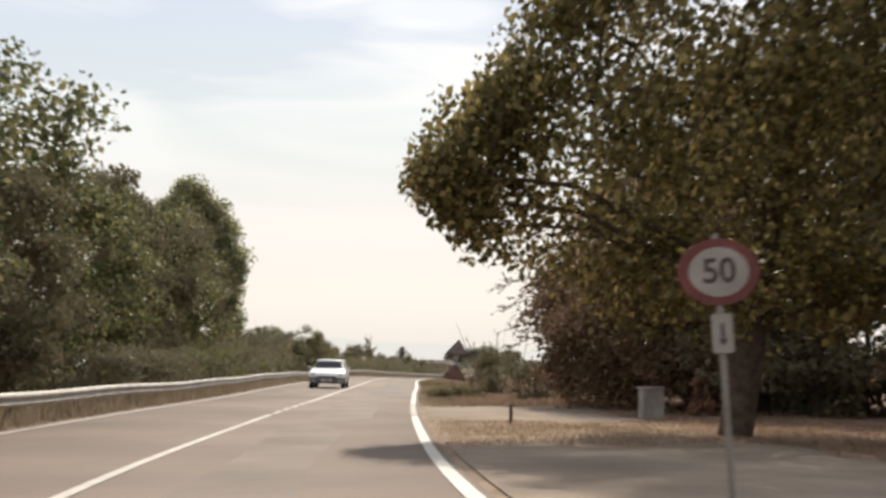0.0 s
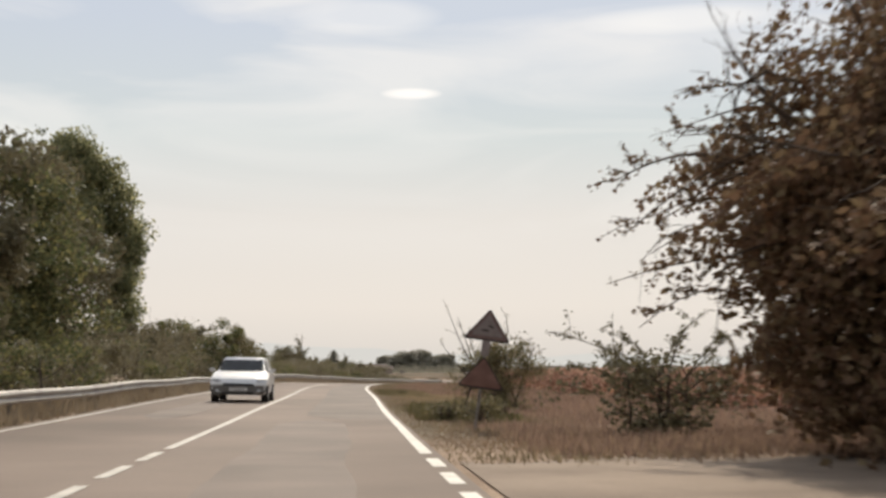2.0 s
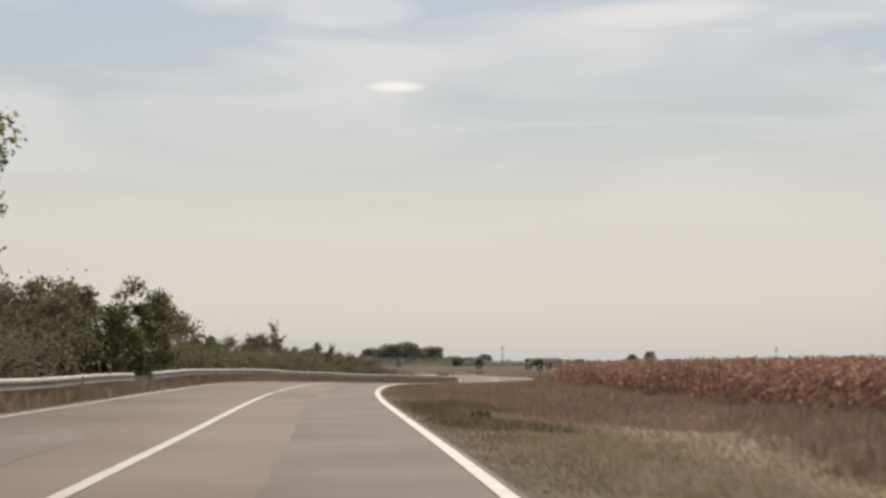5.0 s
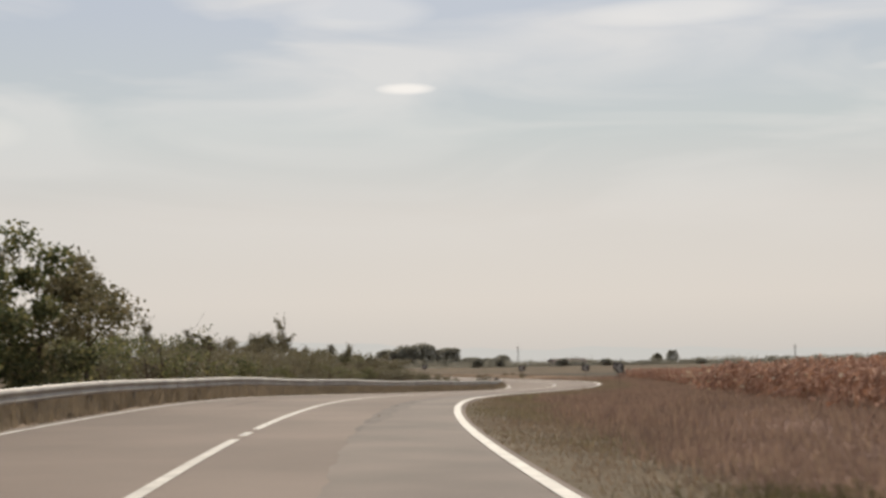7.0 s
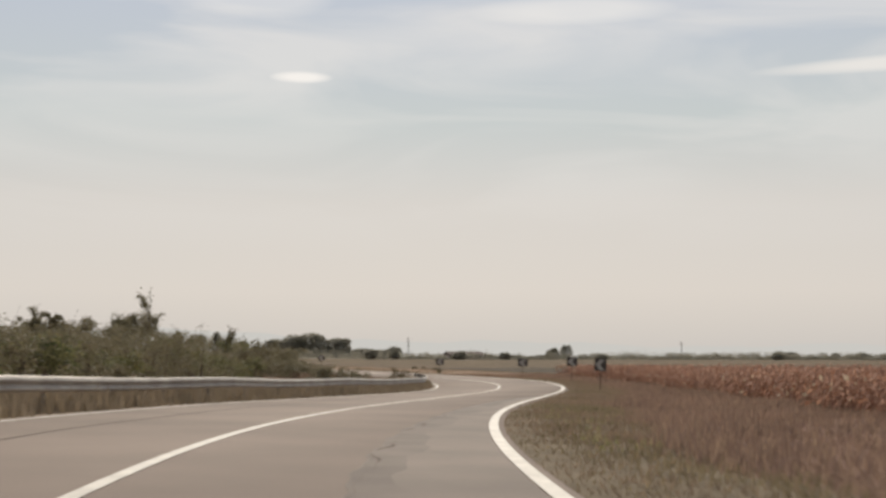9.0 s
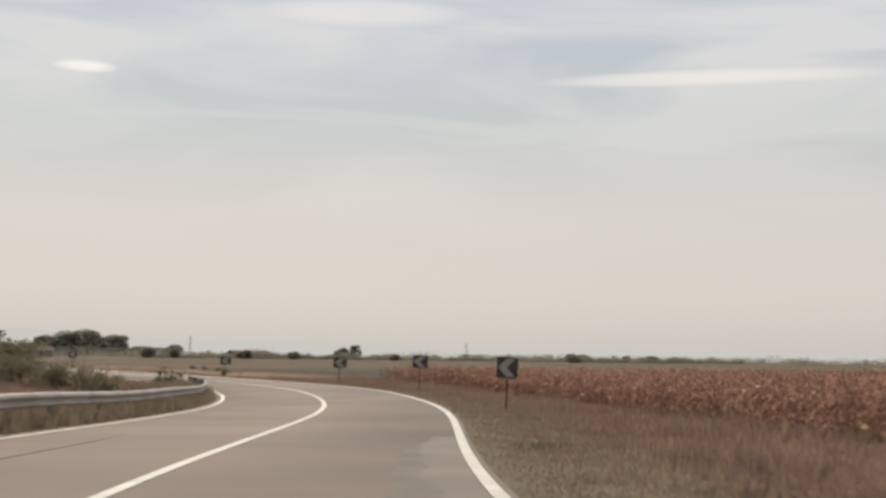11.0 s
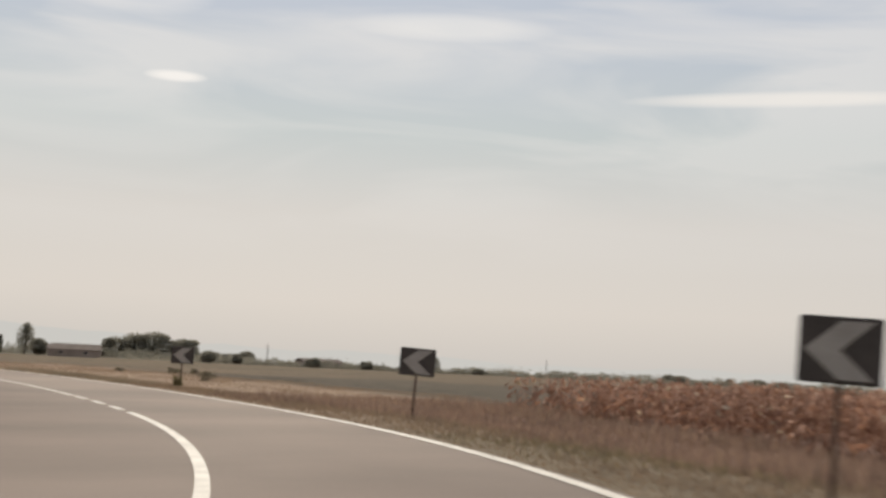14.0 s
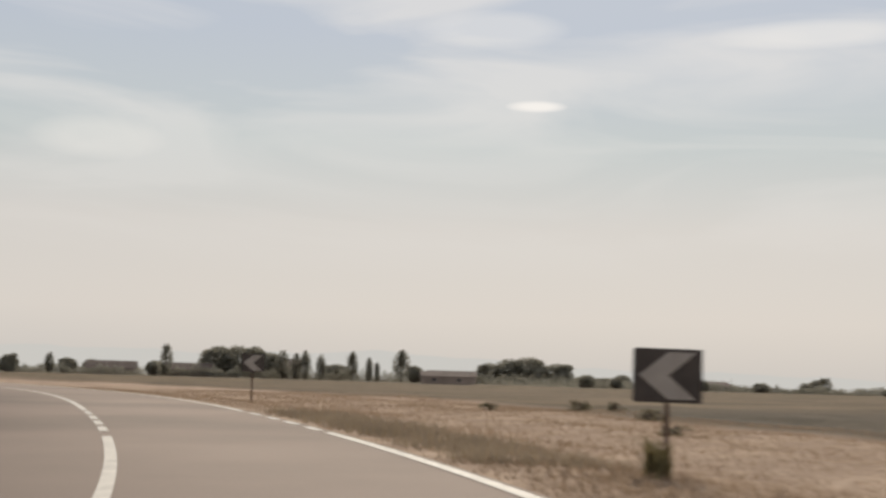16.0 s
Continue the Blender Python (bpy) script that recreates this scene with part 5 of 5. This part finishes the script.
grass("dead_grass", "brown dead grass at the apron's far end", p[ok], rng.uniform(0.08, 0.26, int(ok.sum())), BROWN_BLADE, rng, 6, 0.26, False)
s, d, p = scatter(13000, 196, 272, -16, -4.6, rng)
grass("dry_grass", "dry grass inside the bend", p, np.interp(-d, [4.5, 7, 16], [0.1, 0.4, 0.7]), BROWN_BLADE, rng, 5, 0.10, False)


def crop(name, label, p, tall, rng, leaves=5, wide=1.0):
    """Dry stalks with drooping leaves and a ragged head."""
    k = len(p)
    h = tall * rng.uniform(0.7, 1.12, k)
    lean = rng.normal(size=(k, 2)) * 0.07 * tall
    top = p + np.concatenate([lean, h[:, None]], 1)
    V, F = [], []
    w = 0.013 * wide
    ring = np.array([[1, 0, 0], [-0.5, 0.87, 0], [-0.5, -0.87, 0]])
    v = np.concatenate([p[:, None] + ring * w, top[:, None] + ring * w * 0.6], 1).reshape(-1, 3)
    i = np.arange(k)[:, None] * 6
    V.append(v)
    F.append(np.concatenate([i + [0, 1, 4, 3], i + [1, 2, 5, 4], i + [2, 0, 3, 5]]))
    at = len(v)
    for q in range(leaves + 2):
        head = q >= leaves
        t = rng.uniform(0.2, 0.9, k) if not head else rng.uniform(0.86, 1.0, k)
        base = p + (top - p) * t[:, None]
        a = rng.uniform(0, 2 * np.pi, k)
        dirn = np.stack([np.cos(a), np.sin(a), np.zeros(k)], 1)
        side = np.stack([-np.sin(a), np.cos(a), np.zeros(k)], 1) * ((0.030 if not head else 0.035) * wide * rng.uniform(0.6, 1.3, k)[:, None])
        ln = (rng.uniform(0.2, 0.5, k) if not head else rng.uniform(0.08, 0.2, k))[:, None] * tall
        rise = (rng.uniform(0.0, 0.35, k) if not head else rng.uniform(0.4, 1.0, k))[:, None] * ln
        up = np.array([0, 0, 1.0])
        v = np.stack([base - side * 0.5, base + side * 0.5, base + dirn * ln * 0.55 + side + up * rise, base + dirn * ln * 0.55 - side + up * rise, base + dirn * ln + up * (rise - ln * rng.uniform(0.0, 0.7, k)[:, None]) + side * 0.15, base + dirn * ln + up * (rise - ln * 0.3) - side * 0.15], 1).reshape(-1, 3)
        i = np.arange(k)[:, None] * 6 + at
        V.append(v)
        F.append(np.concatenate([i + [0, 1, 2, 3], i + [3, 2, 4, 5]]))
        at += len(v)
    return tagged(new(name, mesh_of(name, np.concatenate(V), np.concatenate(F), STALK)), label, "crop", kind="stuff")


def crop_places(n, s0, s1, a, c, rng):
    s, t = rng.uniform(s0, s1, n), rng.uniform(a, c, n)
    d = crop_edge(s) + t
    x, y, h, b = along(s)
    z = np.where(d < 20, terrain(s, d, b)[0], dip(s) * np.clip(2 - d / 120, 0.4, 1))
    px, py = x + np.cos(h) * d, y + np.sin(h) * d
    return np.stack([px, py, z - 0.03], 1)


crop("dry_crop", "dense dry red-brown crop stalks at the field's edge", crop_places(11500, CROP_S0, CROP_S1, 0, 9, rng), 1.05, rng, 5, 0.85)
crop("dry_crop", "dry red-brown crop further into the field", crop_places(7800, CROP_S0, CROP_S1, 9, 40, rng), 1.10, rng, 5, 1.6)
crop("dry_crop", "far part of the dry red-brown crop field", crop_places(6000, CROP_S0, CROP_S1, 40, 95, rng), 1.15, rng, 5, 4.0)
husk = crop_places(2300, CROP_S0, CROP_S1, -0.6, 12, rng)
husk[:, 2] += rng.uniform(0.35, 1.05, len(husk))
tagged(new("pale_husks", leaf_mesh("pale_husks", husk, 0.15, rng, STRAW)), "pale dry husks scattered in the crop", "crop", kind="stuff")


# ---- distance ----
def far_tree(x, y, h, r, seed, label, n=2600, top=1.0, group="distant trees"):
    """A tree seen from afar: trunk, a few limbs, and a lumpy crown of leaves."""
    rng = np.random.default_rng(seed)
    root = thing("tree", label, "tree", pose(x, y, -0.4), group)
    lines = [[(Vector((0, 0, -0.3)), 0.03 * h), (Vector((0, 0, 0.5 * h)), 0.02 * h), (Vector((0, 0, 0.9 * h)), 0.01 * h)]]
    h += 0.4
    lumps = [((0, 0, 0.5 * h), r * 0.92, 0.47 * h)]
    for k in range(12):
        a, t = rng.uniform(0, 2 * math.pi), rng.uniform(0.08, 0.90)
        w = r * 0.62 * (1 if t < 0.55 else top) * rng.uniform(0.5, 1)
        q = (math.cos(a) * w, math.sin(a) * w, h * t)
        lumps.append((q, r * rng.uniform(0.28, 0.45) * (1 if t < 0.6 else top), h * rng.uniform(0.07, 0.13)))
        lines.append([(Vector((0, 0, h * t * 0.7)), 0.008 * h), (Vector(q), 0.004 * h)])
    part("trunk", tubes_mesh("trunk", lines, 5), None, root)
    pts = []
    for i, (q, rr, hh) in enumerate(lumps):
        k = n // 2 if i == 0 else n // 24
        p = rng.normal(size=(k, 3))
        p /= np.linalg.norm(p, axis=1)[:, None]
        p *= (rng.uniform(0.3, 1, k) ** 0.5)[:, None] * (rr, rr, hh)
        pts.append(p + q)
    pts = np.concatenate(pts)
    pts[:, 2] = np.clip(pts[:, 2], 0.1, None)
    part("crown", leaf_mesh("crown", pts, 0.34 + 0.085 * r, rng, LEAF_HAZED, 0.1), None, root)
    return root


# trees on the plain: x, y, height, half width
SLIM = [(-89.6, 728.9, 7.9, 2.1), (-46.3, 737.6, 13.2, 2.9), (-1.0, 742.8, 11.9, 3.2), (4.2, 743.2, 10.9, 2.3), (8.0, 743.4, 11.8, 2.7), (14.1, 743.7, 10.8, 2.3), (26.7, 744.0, 12.3, 2.7), (33.6, 744.0, 10.1, 1.8), (36.7, 744.0, 7.9, 1.3), (46.5, 743.9, 13.4, 4.2)]
ROUND = [(-110.5, 748.8, 7.1, 4.3), (-88.4, 754.4, 6.4, 4.3), (-82.5, 771.0, 6.2, 4.3), (-56.3, 771.7, 6.4, 4.5), (-30.6, 764.6, 13.0, 7.5), (-21.4, 765.7, 13.9, 8.1), (-14.5, 766.3, 13.8, 6.3), (-8.5, 766.8, 11.4, 6.9), (20.0, 768.3, 6.9, 6.9), (52.8, 768.2, 7.3, 4.3), (124.0, 1192.9, 16.5, 11.2), (139.0, 1191.4, 20.4, 13.4), (153.7, 1189.6, 22.2, 14.5), (174.8, 1186.8, 17.3, 13.4), (196.0, 1183.5, 8.1, 12.3), (210.5, 1180.8, 7.4, 9.9), (222.8, 1178.6, 10.1, 7.7)]
LONE = [(354.3, 1115.5, 11.2, 6.2), (158.8, 631.1, 3.1, 3.0), (141.3, 635.8, 3.6, 2.2), (211.1, 656.1, 2.5, 3.2), (111.5, 683.1, 4.7, 3.7), (121.9, 681.1, 4.0, 2.7), (281.3, 625.2, 3.0, 3.2), (149.1, 675.0, 3.1, 2.3), (338.0, 1108.0, 7.4, 4.6), (371.5, 777.5, 4.4, 5.6), (400.4, 759.9, 2.6, 2.8), (414.4, 750.7, 3.2, 4.4), (158.1, 708.5, 2.8, 2.3), (358.2, 766.3, 4.7, 4.6), (383.9, 750.6, 3.9, 2.9), (395.6, 743.0, 4.0, 4.6), (251.1, 841.8, 6.7, 4.0), (227.3, 901.9, 3.0, 5.0), (209.4, 735.2, 2.3, 3.0), (186.9, 742.1, 1.9, 3.5)]
for i, (x, y, h, r) in enumerate(SLIM):
    far_tree(x, y, h, r, 200 + i, "slim dark poplar in a row across the fields", top=0.6, n=2200)
for i, (x, y, h, r) in enumerate(ROUND):
    far_tree(x, y, h, r, 230 + i, "round dark tree across the fields", n=5000)
for i, (x, y, h, r) in enumerate(LONE):
    far_tree(x, y, h, r, 290 + i, "lone dark tree far across the plain", n=2600, top=0.7)


def far_woods():
    """Uneven belts of hedges and woods along the horizon."""
    rng = np.random.default_rng(77)
    pts, size = [], []
    for k in range(340):
        a = radians(rng.uniform(-75, 48))
        dist = rng.uniform(620, 1300)
        c = np.array((25 - math.sin(a) * dist, 150 + math.cos(a) * dist, 0))
        long = rng.uniform(6, 30)
        hh = rng.uniform(2.0, 4.4) * (0.8 + dist / 1500) * (1.5 if rng.uniform() < 0.10 else 1)
        n = 170
        t = rng.uniform(-1, 1, n)
        q = np.stack([math.cos(a) * t * long, math.sin(a) * t * long, 0.8 * rng.uniform(0, 1, n) ** 1.2 * hh * np.sqrt(1 - 0.8 * t * t)], 1)
        q[:, :2] += rng.normal(size=(n, 2)) * 3
        pts.append(c + q)
        size.append(np.full(n, 0.5 + dist / 1700))
    p, z = np.concatenate(pts), np.concatenate(size)
    rs = np.random.default_rng(78)
    return tagged(new("far_woods", leaf_mesh("far_woods", p, z, rs, LEAF_HAZED, 0.0)), "dark distant woods and hedges along the horizon", "woods", kind="stuff")


far_woods()


def field_hedge(x0, x1, y, low, high, seed, label, dense=150, leaf=0.42):
    """A ragged low hedge across the fields, below the taller trees."""
    rng = np.random.default_rng(seed)
    n = int((x1 - x0) * dense)
    x = rng.uniform(x0, x1, n)
    tall = low + (high - low) * np.clip(0.5 + 0.3 * np.sin(x * 0.31 + seed) + 0.25 * np.sin(x * 0.83) + 0.2 * np.sin(x * 2.1), 0, 1)
    p = np.stack([x, y + rng.normal(size=n) * 1.6, rng.uniform(0, 1, n) ** 0.8 * tall - 0.3], 1)
    return tagged(new("hedge", leaf_mesh("hedge", p, leaf, rng, LEAF_HAZED, 0.0)), label, "hedge", kind="stuff")


field_hedge(-120.5, -56.8, 747.6, 1.5, 4.4, 5, "low ragged dark hedge across the fields")
field_hedge(-51.9, 48.7, 751.3, 2, 6.1, 6, "dark hedge below the poplars across the fields")
field_hedge(110, 224, 1164.0, 3.0, 7.5, 11, "dense dark hedge in front of the far trees", 210, 0.8)
field_hedge(113, 187.8, 1172.7, 2.2, 9.2, 8, "dark hedge below the round far trees")
field_hedge(108, 270, 690, 0.8, 3.4, 9, "thin dark hedge along the far plain", 70, 0.6)
field_hedge(270, 440, 720, 1, 4, 10, "uneven dark hedge along the far plain", 60, 0.7)


def hills():
    """A pale hazy range far behind the plain."""
    v, f = [], []
    n = 160
    for i in range(n + 1):
        a = radians(-80 + 140 * i / n)
        hh = np.interp(-80 + 140 * i / n, [-80, -27, -14, -5, 0, 10, 60], [38, 40, 50, 76, 92, 78, 60]) + 6 * math.sin(i * 0.37) + 4 * math.sin(i * 1.1 + 2) + 2 * math.sin(i * 2.3)
        x, y = 25 - math.sin(a) * 4300, 150 + math.cos(a) * 4300
        v += [(x, y, -20), (x, y, max(10, hh)), (x - math.sin(a) * 250, y + math.cos(a) * 250, -20)]
    for i in range(n):
        for j in (0, 1):
            p = 3 * i + j
            f.append((p, p + 3, p + 4, p + 1))
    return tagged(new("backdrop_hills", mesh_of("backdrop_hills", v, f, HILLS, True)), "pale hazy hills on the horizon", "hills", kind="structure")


hills()


def mast(x, y, h):
    t = thing("pylon", "thin grey lattice mast far across the plain", "pylon", pose(x, y, -0.2), "distant pylons")
    k = h / 15
    for a, c in ((-1, -1), (1, -1), (1, 1), (-1, 1)):
        part("leg", tubes_mesh("leg", [[(Vector((a * 0.9 * k, c * 0.9 * k, 0)), 0.10 * k), (Vector((a * 0.35 * k, c * 0.35 * k, h * 0.7)), 0.08 * k), (Vector((a * 0.1 * k, c * 0.1 * k, h)), 0.06 * k)]], 4, STEEL_OLD), None, t)
    for z in (0.2, 0.35, 0.5, 0.65, 0.78):
        w = (0.9 - 0.75 * z) * k
        part("brace", tubes_mesh("brace", [[(Vector((-w, -w, h * z)), 0.05 * k), (Vector((w, w, h * (z + 0.12))), 0.05 * k)], [(Vector((w, -w, h * z)), 0.05 * k), (Vector((-w, w, h * (z + 0.12))), 0.05 * k)]], 4, STEEL_OLD), None, t)
    for z, w in ((0.80, 2.2), (0.92, 1.6)):
        part("crossarm", box(-w * k, w * k, -0.08 * k, 0.08 * k, h * z, h * z + 0.15 * k), STEEL_OLD, t)


mast(629.6, 3021.0, 46.0)
mast(1308.0, 3005.0, 40.0)


def house(x, y, wide, deep, eave, ridge, turn, wall, name, label, windows):
    t = thing(name, label, "house" if name == "house" else "barn", pose(x, y, -0.1, 0, 0, turn), "distant farm buildings")
    part("wall", box(-wide / 2, wide / 2, -deep / 2, deep / 2, 0, eave), wall, t)
    bm = bmesh.new()
    o = 0.4
    a = [bm.verts.new(q) for q in ((-wide / 2 - o, -deep / 2 - o, eave), (wide / 2 + o, -deep / 2 - o, eave), (wide / 2 + o, 0, ridge), (-wide / 2 - o, 0, ridge), (-wide / 2 - o, deep / 2 + o, eave), (wide / 2 + o, deep / 2 + o, eave))]
    for q in ((0, 1, 2, 3), (3, 2, 5, 4), (0, 3, 4), (1, 5, 2), (0, 4, 5, 1)):
        bm.faces.new([a[i] for i in q])
    bmesh.ops.recalc_face_normals(bm, faces=bm.faces)
    part("roof", bm, ROOF, t, "brown tiled pitched roof")
    for k in range(windows):
        wx = -wide / 2 + wide * (k + 0.5) / windows
        w = part("window", box(wx - 0.5, wx + 0.5, -deep / 2 - 0.06, -deep / 2 - 0.003, eave * 0.4, eave * 0.75), PANE, t)
        part("sill", box(wx - 0.6, wx + 0.6, -deep / 2 - 0.14, -deep / 2 - 0.065, eave * 0.4 - 0.1, eave * 0.4 - 0.004), PLASTER, w)


house(67.8, 758.6, 19.6, 9.8, 3.3, 5.4, 0, SHED, "barn", "long low brown barn with a pitched roof", 4)
house(-71.5, 757.0, 20.0, 9.0, 2.6, 5.6, 0, SHED, "house", "low farmhouse with a dark roof among trees", 4)
house(-40.5, 757.7, 19.0, 8.6, 2.8, 5.6, 4, SHED, "house", "low farmhouse among dark trees", 3)
house(-4, 774.5, 17.2, 9.8, 5.1, 8.6, -5, PLASTER, "house", "farmhouse behind the poplars", 3)
house(55.5, 590, 14, 7, 2.2, 3.6, 0, SHED, "barn", "dark low shed beyond the field", 2)
house(163, 716, 18, 8, 2.4, 3.8, 10, PLASTER, "house", "pale low building on the far plain", 4)
